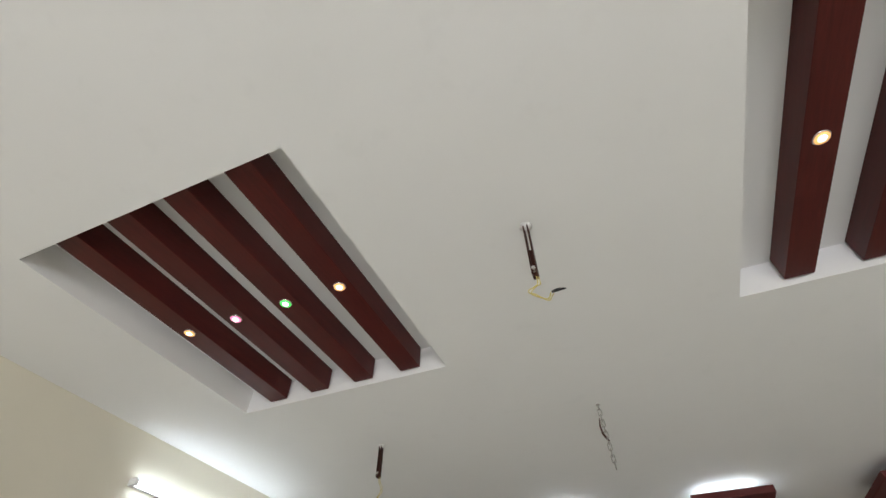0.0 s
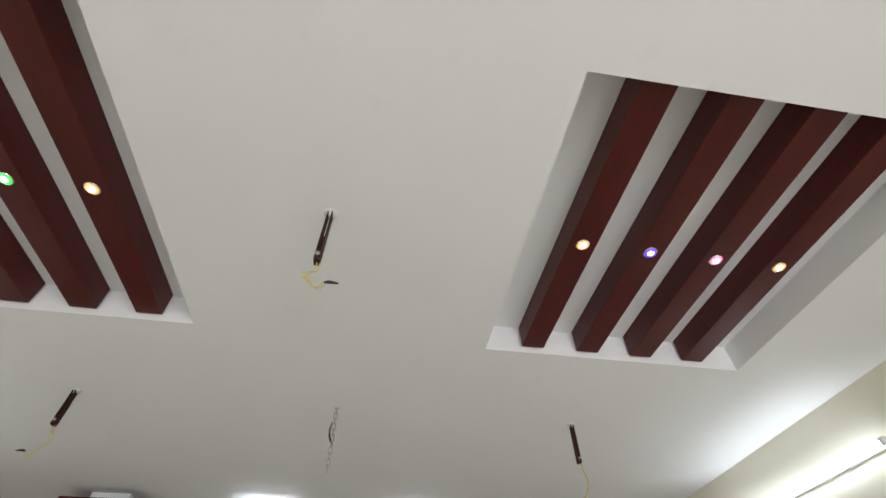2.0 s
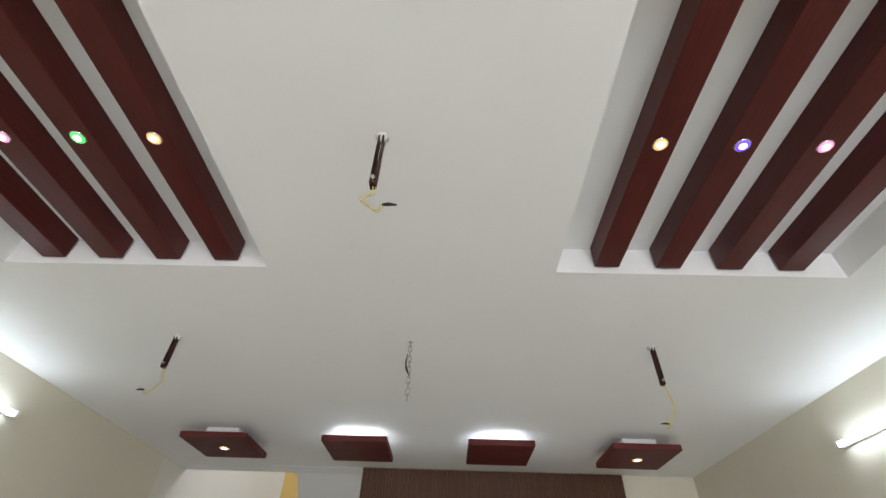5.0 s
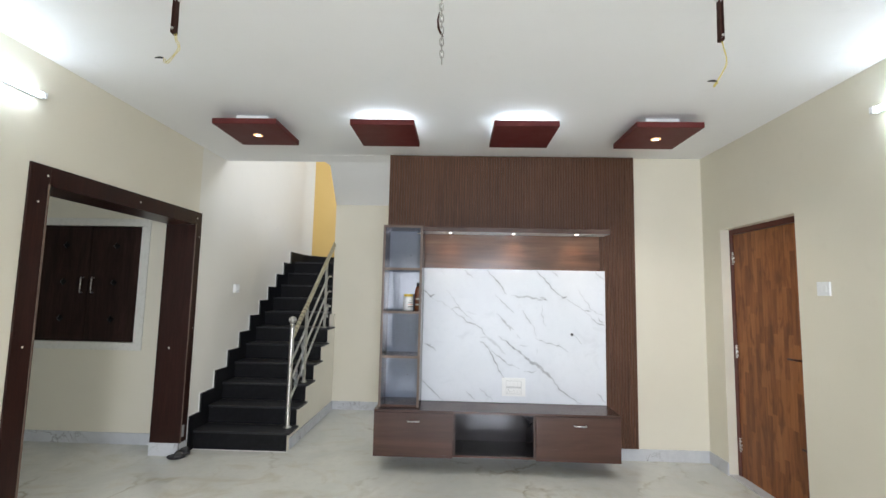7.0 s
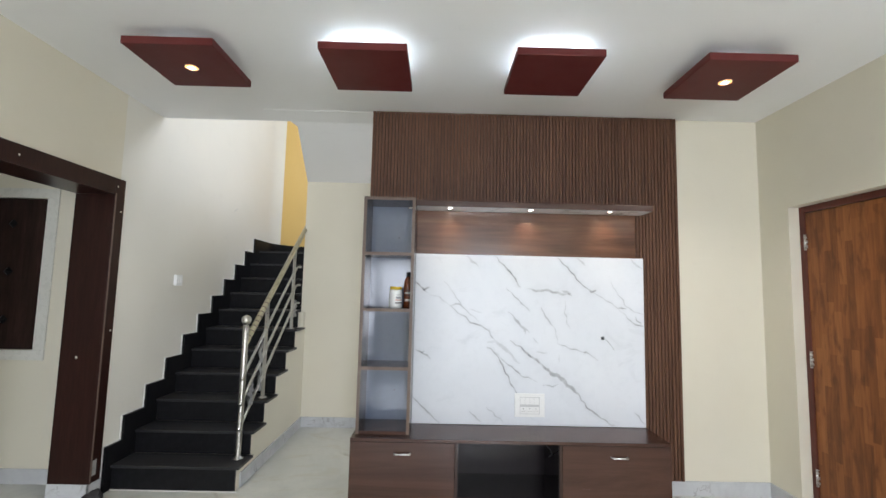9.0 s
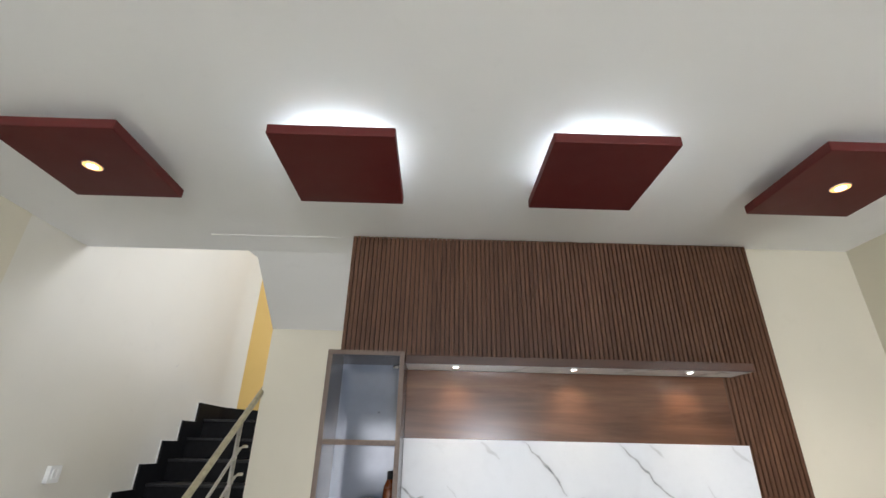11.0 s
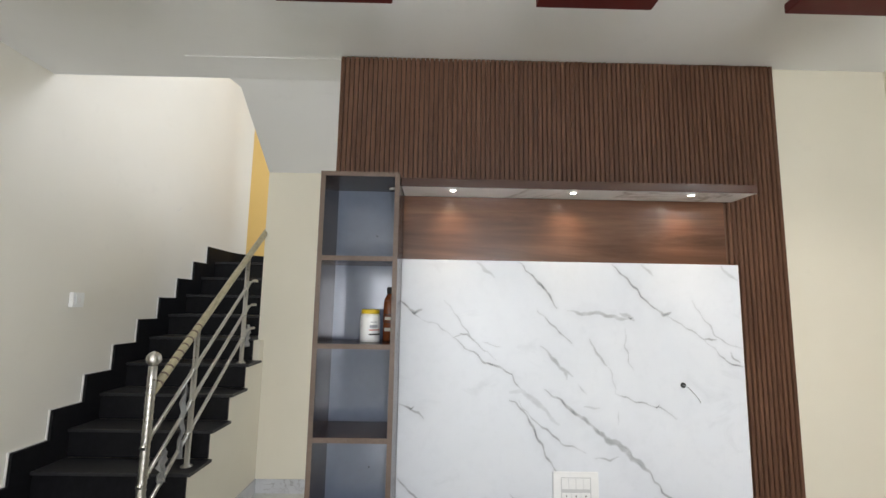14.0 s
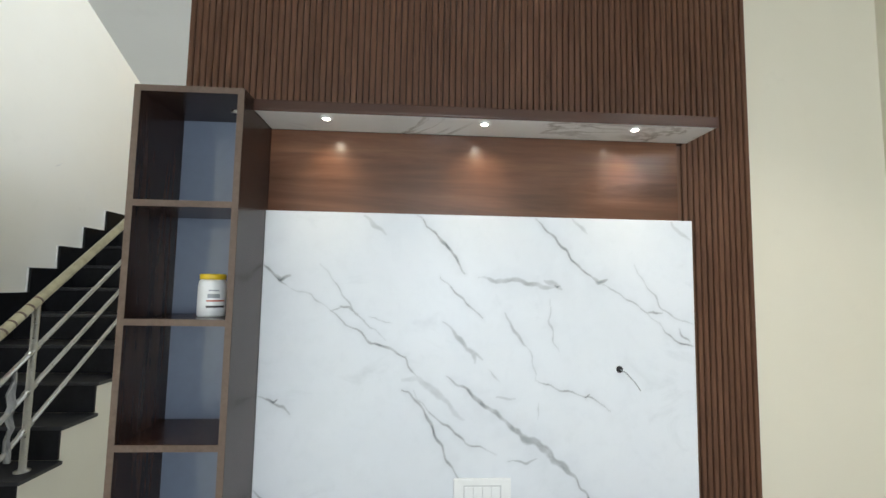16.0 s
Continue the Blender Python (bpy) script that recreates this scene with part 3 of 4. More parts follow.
# ---- hooks for fans and the chain ----
def fan_hook(x, y, length, tip, label):
    h = thing("fan_hook", (x, y, H), label, "fan hook", "bare fan hooks")
    lathe("plaster_patch", [(0.022, 0.0), (0.019, -0.005), (0.012, -0.014), (0.004, -0.022)], (x, y, H), M_PLASTER, h, "rough white plaster patch", segments=14)
    z0, z1 = H - 0.008, H - length
    bm = bmesh.new()
    w = 0.0085
    for q in ((-w, -0.004, -0.004, 0.010, z1 + 0.11, z0), (0.004, w, -0.004, 0.010, z1 + 0.11, z0), (-w, w, -0.004, 0.012, z1, z1 + 0.11), (-w, -w + 0.004, -0.016, 0.0, z1, z0), (w - 0.004, w, -0.016, 0.0, z1, z0)):
        add_box(bm, *q)
    ob = finish("bracket", bm, (x, y, 0), M_RUST, h, "dark brown slotted iron bracket")
    lathe("bolt", [(0.006, -0.022), (0.007, -0.016), (0.007, 0.016), (0.006, 0.022)], (x, y, z1 + 0.02), M_CHROME, h, "bright bolt", "y", 10)
    tx, ty, tz = tip
    pts = [Vector((x, y, z1 + 0.01)), Vector((x + (0.0 if tx > x else 0.01), y, z1 - 0.03)), Vector((x - (0.03 if tx > x else -0.02), y + 0.005, (z1 + tz) / 2 - 0.01)), Vector(((x + tx) / 2 - 0.01, y + 0.01, tz - 0.012)), Vector((tx - 0.02 * (1 if tx > x else -1), ty, tz))]
    smooth = []
    for k in range(25):
        t = k / 24 * (len(pts) - 1)
        i = min(int(t), len(pts) - 2)
        f = t - i
        p0, p1, p2, p3 = pts[max(i - 1, 0)], pts[i], pts[i + 1], pts[min(i + 2, len(pts) - 1)]
        smooth.append(0.5 * ((2 * p1) + (p2 - p0) * f + (2 * p0 - 5 * p1 + 4 * p2 - p3) * f * f + (3 * p1 - p0 - 3 * p2 + p3) * f ** 3))
    rod("wire", smooth, 0.0018, M_WIRE, h, "thin yellow wire", 6)
    rod("wire", [p + Vector((0.006, 0.004, 0.004 * math.sin(i))) for i, p in enumerate(smooth)], 0.0016, M_WIRE, h, "thin yellow wire", 6)
    s = 1 if tx > x else -1
    rod("taped_end", [(tx - 0.018 * s, ty, tz), (tx - 0.006 * s, ty, tz + 0.002), (tx + 0.006 * s, ty, tz + 0.002), (tx + 0.022 * s, ty, tz)], [0.003, 0.005, 0.0045, 0.002], M_BLACK, h, "black taped wire end", 8)


fan_hook(0.198, -3.67, 0.228, (0.25, -3.67, 2.556), "brown iron fan hook with loose yellow wire in the ceiling")
fan_hook(-1.033, -2.40, 0.178, (-1.085, -2.41, 2.557), "brown iron fan hook with a short yellow wire near the wall")
fan_hook(1.458, -2.40, 0.205, (1.41, -2.41, 2.46), "brown iron fan hook with a long dangling wire")

ch = thing("hanging_chain", (0.208, -2.40, H), "grey iron chain with loose hook hanging from the white ceiling", "chain")
lathe("ceiling_plug", [(0.010, 0.0), (0.010, -0.004), (0.004, -0.008), (0.004, -0.03)], (0.208, -2.40, H), M_CHAIN, ch, segments=12)


def link_mesh():
    n = 12
    pts = []
    for i in range(n):
        a_ = 2 * math.pi * i / n
        pts.append(Vector((0.0085 * math.cos(a_), 0, 0.009 * math.sin(a_) + (0.010 if math.sin(a_) > 0 else -0.010))))
    return pts


for i in range(10):
    rows_ = link_mesh()
    z = H - 0.042 - 0.0285 * i
    turned = [Matrix.Rotation(radians(75 * (i % 2) + 12), 3, "Z") @ p + Vector((0.208 + 0.0006 * i, -2.40, z)) for p in rows_]
    rod("chain_link", turned, 0.0023, M_CHAIN, ch, "", 6, True)
rod("loose_hook", [(0.198, -2.402, H - 0.07), (0.192, -2.404, H - 0.11), (0.196, -2.404, H - 0.15), (0.208, -2.403, H - 0.175), (0.218, -2.403, H - 0.19)], [0.002, 0.004, 0.005, 0.005, 0.002], M_RUST, ch, "dark open hook", 8)

# ---- framed opening to the side room ----
op = structure(thing("door_frame_opening", (XL, (OY0 + OY1) / 2, 0)), "dark redwood board lining round the wide opening")
F0, F1 = XL + 0.014, WL - 0.014
box("frame_post", XL - 0.002, F0, OY0 - 0.13, OY0, 0, OZ + 0.12, M_FRAME, op, bevel=0.004)
box("frame_post", XL - 0.002, F0, OY1, OY1 + 0.10, 0.1125, OZ + 0.12, M_FRAME, op, bevel=0.004)
box("frame_head", XL - 0.002, F0 + 0.001, OY0, OY1, OZ, OZ + 0.12, M_FRAME, op, bevel=0.004)
box("jamb_lining", F1, F0 - 0.004, OY0 - 0.012, OY0 - 0.0005, 0, OZ, M_FRAME, op)
box("jamb_lining", F1, F0 - 0.004, OY1 + 0.0005, OY1 + 0.012, 0.1125, OZ, M_FRAME, op)
box("head_lining", F1, F0 - 0.004, OY0, OY1, OZ + 0.0005, OZ + 0.012, M_FRAME, op)
box("edge_moulding", F0 - 0.0005, F0 + 0.006, OY1 + 0.002, OY1 + 0.012, 0.1125, OZ + 0.01, M_EDGE, op, "worn pale brown edge strip", 0.002)
box("edge_moulding", F0 - 0.0005, F0 + 0.006, OY0 - 0.012, OY0 - 0.002, 0, OZ + 0.01, M_EDGE, op, "worn pale brown edge strip", 0.002)
for y, z in ((OY0 - 0.02, 2.155), (-1.0, 2.155), (-0.24, 2.155), (OY0 - 0.065, 1.99), (OY1 + 0.072, 1.98), (OY0 - 0.065, 1.15), (OY1 + 0.072, 1.13)):
    lathe("screw_cap", [(0.0, 0.0), (0.0065, 0.0), (0.006, 0.002), (0.002, 0.003)][1:], (F0, y, z), M_CREAMPL, op, "pale round screw cap", "x", 12)
lathe("screw_cap", [(0.010, 0.004), (0.009, 0.0), (0.006, -0.003)], (-2.32, OY1, 0.95), M_CREAMPL, op, "pale round screw cap", "y", 12)
box("paper_scrap", F0, F0 + 0.0015, OY1 + 0.02, OY1 + 0.055, 0.16, 0.26, M_FILM, op, "torn paper sticker")

# ---- built-in cupboard in the side room ----
cb = thing("wall_cupboard", (-3.36, 0.0, 0.95), "dark wall cupboard with diamond knobs and white frame", "cupboard")
CX0, CX1, CZ0, CZ1 = -3.875, -2.845, 0.955, 2.10
box("frame_rail", CX0 - 0.085, CX1 + 0.085, -0.014, -0.001, CZ1, CZ1 + 0.075, M_CUPFRAME, cb, "white painted frame", 0.003)
box("frame_rail", CX0 - 0.085, CX1 + 0.085, -0.014, -0.001, CZ0 - 0.075, CZ0, M_CUPFRAME, cb, "white painted frame", 0.003)
box("frame_stile", CX0 - 0.085, CX0, -0.014, -0.001, CZ0, CZ1, M_CUPFRAME, cb, "white painted frame", 0.003)
box("frame_stile", CX1, CX1 + 0.085, -0.014, -0.001, CZ0, CZ1, M_CUPFRAME, cb, "white painted frame", 0.003)
mid = (CX0 + CX1) / 2
for a_, b_, hx in ((CX0 + 0.003, mid - 0.002, mid - 0.055), (mid + 0.002, CX1 - 0.003, mid + 0.055)):
    d = box("door", a_, b_, 0.004, 0.026, CZ0 + 0.003, CZ1 - 0.003, M_CAB, cb, "dark walnut cupboard door", 0.002)
    rod("handle", [(hx, 0.004, 1.43), (hx, -0.022, 1.43), (hx, -0.026, 1.44), (hx, -0.026, 1.57), (hx, -0.022, 1.58), (hx, 0.004, 1.58)], 0.006, M_CHROME, d, "satin steel bar handle", 8)
    xm = (a_ + b_) / 2
    for z in (1.175, 1.535, 1.90):
        bm = bmesh.new()
        bmesh.ops.create_cone(bm, cap_ends=True, segments=4, radius1=0.036, radius2=0.012, depth=0.018)
        bmesh.ops.rotate(bm, verts=bm.verts, matrix=Matrix.Rotation(radians(90), 3, "X"))
        finish("diamond_knob", bm, (xm, -0.005, z), M_GRANITE, d, "small black diamond ornament")
box("back_box", CX0 + 0.001, CX1 - 0.001, 0.03, 0.19, CZ0 + 0.001, CZ1 - 0.001, M_SLATBACK, cb)

# ---- slippers ----
SLX, SLY = -2.140, -0.285
sl = thing("slippers", (SLX, SLY, 0), "worn dark grey rubber slippers heaped on the marble floor", "slippers")


def slipper(dx, dy, turn, lift, tilt):
    """A rounded sole with a humped toe cap open at the front."""
    turned = Matrix.Translation((dx, dy, lift)) @ Matrix.Rotation(radians(turn), 4, "Z") @ Matrix.Rotation(radians(tilt), 4, "X")
    n = 24
    rings = []
    for scale, h in ((0.90, 0.0), (1.0, 0.006), (1.0, 0.020), (0.93, 0.027)):
        ring = []
        for i in range(n):
            a_ = 2 * math.pi * i / n
            w = 0.046 + 0.008 * math.cos(a_) - 0.007 * math.cos(2 * a_)
            ring.append((0.074 * scale * math.cos(a_), 0.78 * w * scale * math.sin(a_), h + 0.006 * max(0, math.cos(a_)) ** 2))
        rings.append(ring)
    bm = bmesh.new()
    vs = [[bm.verts.new(turned @ Vector(p)) for p in ring] for ring in rings]
    for lo_, hi_ in zip(vs, vs[1:]):
        for i in range(n):
            bm.faces.new((lo_[i], lo_[(i + 1) % n], hi_[(i + 1) % n], hi_[i]))
    bm.faces.new(vs[0]), bm.faces.new(vs[-1])
    ob = finish("slipper", bm, (SLX, SLY, 0.0), M_LEATHER, sl)
    for f in ob.data.polygons:
        f.use_smooth = len(f.vertices) == 4
    bm = bmesh.new()
    grid = []
    for j_ in range(9):
        u = j_ / 8
        x = 0.062 - 0.070 * u
        half = 0.022 + 0.016 * math.sin(math.pi * min(1, u * 0.9 + 0.1) / 2)
        top = 0.014 + 0.040 * math.sin(math.pi * (0.12 + 0.60 * u))
        grid.append([bm.verts.new(turned @ Vector((x, half * math.cos(math.pi * i / 12), 0.012 + top * math.sin(math.pi * i / 12) + 0.003 * math.sin(5 * u + i)))) for i in range(13)])
    for p, q in zip(grid, grid[1:]):
        for i in range(12):
            bm.faces.new((p[i], p[i + 1], q[i + 1], q[i]))
    cap = finish("upper", bm, (SLX, SLY, 0.0), M_LEATHER, ob, "", True)
    thick_ = cap.modifiers.new("thick", "SOLIDIFY")
    thick_.thickness = 0.006


slipper(-0.012, -0.022, 14, 0.0, 0)
slipper(0.018, 0.022, -16, 0.022, -12)

# ---- scuff ----
rod("wall_scuff", [(XL + 0.0006, 1.60, 2.30), (XL + 0.0012, 1.64, 2.32), (XL + 0.0006, 1.67, 2.345)], [0.001, 0.004, 0.001], M_PLASTER, None, "", 6)
tagged(bpy.data.objects["wall_scuff"], "faint grey scuff mark on the pale wall", kind="structure")

# ---- stairs ----
st = thing("staircase", (-1.69, 0, 0), "black granite staircase beside the pale wall with cream side", "staircase")
N = 11
out = [(R1, 0.0)]
for i in range(1, N + 1):
    out += [(R1 + RUN * (i - 1), RISE * i - 0.02), (R1 + RUN * i, RISE * i - 0.02)]
out = out[:-1] + [(3.2, RISE * N - 0.02), (3.2, RISE * N - 0.18), (R1 + RUN * N, RISE * N - 0.22), (1.75, 1.15), (1.75, 0.0)]
prism("stair_body", out, "x", XL, STAIR_R, M_WALL, st, "cream painted stair body")
for i in range(1, N + 1):
    y = R1 + RUN * (i - 1)
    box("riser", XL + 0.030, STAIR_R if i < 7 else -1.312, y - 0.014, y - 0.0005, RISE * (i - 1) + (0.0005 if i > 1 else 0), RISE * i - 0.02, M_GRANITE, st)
    y1 = y + RUN if i < N else 3.19
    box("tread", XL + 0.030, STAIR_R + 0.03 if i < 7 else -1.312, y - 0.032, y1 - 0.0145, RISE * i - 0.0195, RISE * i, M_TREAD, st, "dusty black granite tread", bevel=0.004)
prof = [(R1 - 0.085, 0.0), (R1 - 0.085, RISE + 0.14)]
for i in range(2, N + 1):
    y = R1 + RUN * (i - 1) - 0.155
    prof += [(y, RISE * (i - 1) + 0.14), (y, RISE * i + 0.14)]
prof += [(3.187, RISE * N + 0.14), (3.187, RISE * N - 0.3), (R1 + 0.3, 0.0)]
joint = [(y - 0.0035 if k < len(prof) - 3 else y, z + 0.0035 if 0 < k < len(prof) - 2 else z) for k, (y, z) in enumerate(prof)]
prism("plaster_joint", joint, "x", XL + 0.0003, XL + 0.012, M_PLASTER, st, "thin white plaster line above the skirting")
prism("stair_skirting", prof, "x", XL + 0.0005, XL + 0.0295, M_GRANITE, st, "black granite stepped skirting")
arc_strip("stair_skirting", 0, 90, CR - 0.029, CR - 0.0005, RISE * N + 0.0005, RISE * N + 0.14, M_GRANITE, st, "black granite skirting round the curved corner")
box("stair_skirting", XL + CR, -1.312, 3.188, 3.1995, RISE * N + 0.0005, RISE * N + 0.14, M_GRANITE, st, "black granite skirting on the landing")

box("base_joint", XL + 0.03, STAIR_R + 0.02, R1 - 0.024, R1 - 0.0145, 0, 0.005, M_PLASTER, st, "white mortar line along the first riser")
rl = thing("stair_railing", (-1.31, 0.1, RISE), "stainless steel stair railing wrapped in yellowed plastic film", "railing")
PXR = -1.315
posts = ((PXR, 0.085, RISE, 1.165, 0.021), (PXR, 0.50, RISE * 3, 1.335, 0.016), (PXR, 1.16, RISE * 6, 1.85, 0.016))
for k, (x, y, z0, z1, r) in enumerate(posts):
    prof_ = [(r + 0.018, 0), (r + 0.018, 0.006), (r, 0.012)]
    if k == 0:
        for q in range(26):
            h_ = 0.05 + q * (z1 - z0 - 0.09) / 26
            prof_ += [(r, h_), (r + 0.0022, h_ + 0.012), (r, h_ + 0.024)]
    prof_ += [(r, z1 - z0)]
    po = lathe("post", prof_, (x, y, z0), M_STEEL, rl, "stainless steel post")
    if k == 0:
        lathe("ball_finial", [(0.012, 0.0)] + [(0.037 * math.sin(t_), 0.040 - 0.037 * math.cos(t_)) for t_ in [0.35 + 2.6 * q / 12 for q in range(13)]] + [(0.006, 0.078)], (x, y, z1 - 0.002), M_STEEL, po, "film-wrapped steel ball")
slope = (1.85 - 1.335) / 0.66


def rz(y, off):
    return 1.335 + slope * (y - 0.50) - off


rod("handrail", [(PXR, y, rz(y, -0.01)) for y in (0.085, 0.5, 0.9, 1.3, 1.51)], 0.0225, M_WRAP, rl, "handrail in yellowed plastic wrap", 16)
for k in range(9):
    y = 0.14 + 0.045 * k
    rod("tape_band", [(PXR, y, rz(y, -0.01)), (PXR, y + 0.008, rz(y + 0.008, -0.01))], 0.0242, M_EDGE, rl, "brown tape band", 14)
for off in (0.235, 0.425, 0.610):
    rod("lower_rail", [(PXR, y, rz(y, off)) for y in (0.085, 0.5, 1.16)] + [(PXR + 0.004, 1.22, rz(1.22, off)), (PXR + 0.01, 1.27, rz(1.22, off) + 0.015), (PXR + 0.02, 1.31, rz(1.22, off) + 0.015)], 0.0115, M_STEEL, rl, "thin steel rail with film", 10)
    for x, y, z0, z1, r in posts:
        rod("joint", [(PXR, y - 0.026, rz(y - 0.026, off)), (PXR, y + 0.026, rz(y + 0.026, off))], 0.0155, M_STEEL, rl, "steel rail collar", 10)


def film_scrap(y, z, w, h):
    bm = bmesh.new()
    n_, m_ = 7, 9
    g = [[bm.verts.new((0.012 * math.sin(i * 1.9 + j * 1.3) + 0.01 * math.sin(j * 2.7), (i / (n_ - 1) - 0.5) * w * (0.45 + 0.55 * math.sin(math.pi * (j + 0.7) / (m_ + 0.5))) + 0.1 * w * math.sin(j * 1.7), -h * j / (m_ - 1))) for i in range(n_)] for j in range(m_)]
    for j in range(m_ - 1):
        for i in range(n_ - 1):
            bm.faces.new((g[j][i], g[j][i + 1], g[j + 1][i + 1], g[j + 1][i]))
    ob = finish("film_scrap", bm, (PXR + 0.004, y, z), M_FILM, rl, "loose crumpled grey film", True)
    so = ob.modifiers.new("thick", "SOLIDIFY")
    so.thickness = 0.0015


film_scrap(0.40, rz(0.40, 0.235) - 0.004, 0.035, 0.42)
film_scrap(0.24, rz(0.24, 0.425) - 0.004, 0.07, 0.18)
film_scrap(1.23, rz(1.20, 0.61) + 0.06, 0.09, 0.17)

# ---- small wall fittings ----
sw = thing("light_switch", (XL, 0.59, 1.505), "small white two-part light switch box on the pale stair wall", "light switch")
box("switch_box", XL, XL + 0.028, 0.545, 0.635, 1.455, 1.55, M_WHITEPL, sw, bevel=0.004)
box("rocker", XL + 0.0275, XL + 0.034, 0.565, 0.595, 1.48, 1.53, M_WHITEPL, sw, bevel=0.002)
box("rocker", XL + 0.0275, XL + 0.034, 0.600, 0.628, 1.48, 1.53, M_WHITEPL, sw, bevel=0.002)
sw = thing("light_switch", (XR, -1.385, 1.585), "square white modular switch plate on the cream wall by the door", "light switch")
box("plate", XR - 0.012, XR, -1.437, -1.338, 1.538, 1.628, M_WHITEPL, sw, bevel=0.003)
for k in range(3):
    box("rocker", XR - 0.016, XR - 0.0115, -1.418 + 0.022 * k, -1.398 + 0.022 * k, 1.563, 1.603, M_WHITEPL, sw, bevel=0.0015)

# ---- teak door in the east niche ----
dr = structure(thing("door_1", (XR + 0.085, (DY0 + DY1) / 2, 0)), "closed teak veneer door with red-brown frame and dark handle")
FX = XR + 0.075
box("door_frame", FX, FX + 0.07, DY1 - 0.045, DY1 - 0.001, 0, DZ - 0.0, M_DOORFRAME, dr, "red-brown frame post", 0.003)
box("door_frame", FX, FX + 0.07, DY0 + 0.001, DY0 + 0.02, 0, DZ - 0.0, M_DOORFRAME, dr, "red-brown frame post", 0.003)
box("door_frame", FX, FX + 0.07, DY0 + 0.02, DY1 - 0.045, DZ - 0.045, DZ, M_DOORFRAME, dr, "red-brown frame head", 0.003)
leaf = box("door_leaf", FX + 0.008, FX + 0.045, DY0 + 0.022, DY1 - 0.047, 0.012, DZ - 0.048, M_DOOR, dr, "teak veneer door leaf with dark streaks", 0.002)
for z in (0.27, 1.05, 1.86):
    box("hinge", FX - 0.004, FX + 0.007, DY1 - 0.058, DY1 - 0.036, z - 0.055, z + 0.055, M_CHROME, leaf, "steel butt hinge", 0.001)
    rod("hinge_pin", [(FX - 0.006, DY1 - 0.047, z - 0.055), (FX - 0.006, DY1 - 0.047, z + 0.055)], 0.0045, M_CHROME, leaf, "steel hinge knuckle", 8)
box("lock_plate", FX + 0.004, FX + 0.0078, DY0 + 0.05, DY0 + 0.075, 0.95, 1.14, M_RUST, leaf, "dark lock plate", 0.002)
rod("lever_handle", [(FX + 0.006, DY0 + 0.062, 1.085), (FX - 0.035, DY0 + 0.062, 1.085), (FX - 0.040, DY0 + 0.075, 1.085), (FX - 0.040, DY0 + 0.18, 1.082)], 0.0075, M_RUST, leaf, "dark bronze lever handle", 10)
box("key_cylinder", FX - 0.004, FX + 0.004, DY0 + 0.052, DY0 + 0.070, 0.85, 0.93, M_CHROME, leaf, "bright key plate", 0.002)
rod("tower_bolt", [(FX - 0.004, DY0 + 0.03, 0.47), (FX - 0.006, DY0 + 0.13, 0.47)], 0.007, M_RUST, leaf, "dark sliding bolt", 8)
box("bolt_plate", FX + 0.002, FX + 0.0078, DY0 + 0.04, DY0 + 0.10, 0.45, 0.49, M_RUST, leaf, "dark bolt plate", 0.002)
box("door_sill", XR, FX + 0.07, DY0, DY1, 0.0, 0.012, M_SKIRT, dr, "pale marble door sill")

# ---- fluted panel on the television wall ----
fp = thing("fluted_wall_panel", (0.81, 0, 0.12), "dark walnut fluted wall panel behind the television unit", "wall panel")
SX0, SX1, SZ0, SZ1 = -0.38, 2.0, 0.115, H - 0.006
box("backing_board", SX0 + 0.002, SX1 - 0.002, -0.023, -0.0005, SZ0 + 0.002, SZ1 - 0.002, M_SLATBACK, fp, "dark backing board")
count = 93
pitch = (SX1 - SX0) / count
bm = bmesh.new()
add_box(bm, -pitch * 0.415, pitch * 0.415, -0.0085, 0.0085, -(SZ1 - SZ0) / 2, (SZ1 - SZ0) / 2)
bmesh.ops.bevel(bm, geom=[e for e in bm.edges if abs(e.verts[0].co.z - e.verts[1].co.z) > 1 and e.verts[0].co.y < 0], offset=0.0025, segments=2, affect="EDGES")
slat = finish("slat", bm, (SX0 + pitch / 2, -0.0325, (SZ0 + SZ1) / 2), M_SLAT, fp)
for k in range(1, count):
    o = new("slat", slat.data)
    o.parent = fp
    o.location = slat.location + Vector((pitch * k, 0, random.uniform(-0.0015, 0.0015)))

# ---- television unit ----
MX0, MX1, MZ0, MZ1, MY = -0.0085, 1.685, 0.512, 1.735, -0.114
tp = thing("tv_back_panel", (0.84, -0.08, 0.51), "walnut back panel with canopy above a white marble sheet", "television panel")
box("panel_board", -0.0085, 1.64, -0.096, -0.041, MZ0, 2.062, M_WALNUT_PANEL, tp, "glossy walnut laminate board", 0.001)
# marble sheet: a fine grid that carries the drawn veins
nx, nz = 561, 409
gx, gz = np.meshgrid(np.linspace(MX0, MX1, nx), np.linspace(MZ0, MZ1, nz))
rng = np.random.default_rng(4)


def wobble(a_, b_, f):
    s = np.zeros_like(a_)
    for k in range(7):
        th, ph, ff = rng.uniform(0, 6.28), rng.uniform(0, 6.28), f * rng.uniform(0.6, 2.2)
        s += np.sin((a_ * np.cos(th) + b_ * np.sin(th)) * ff + ph)
    return s / 7


px = gx + 0.010 * wobble(gx, gz, 45) + 0.0022 * wobble(gx, gz, 120)
pz = gz + 0.010 * wobble(gx, gz, 45) + 0.0022 * wobble(gx, gz, 120)
thick = 0.8 + 0.5 * wobble(gx, gz, 34) + 0.2 * wobble(gx, gz, 110)
vein = np.zeros_like(gx)


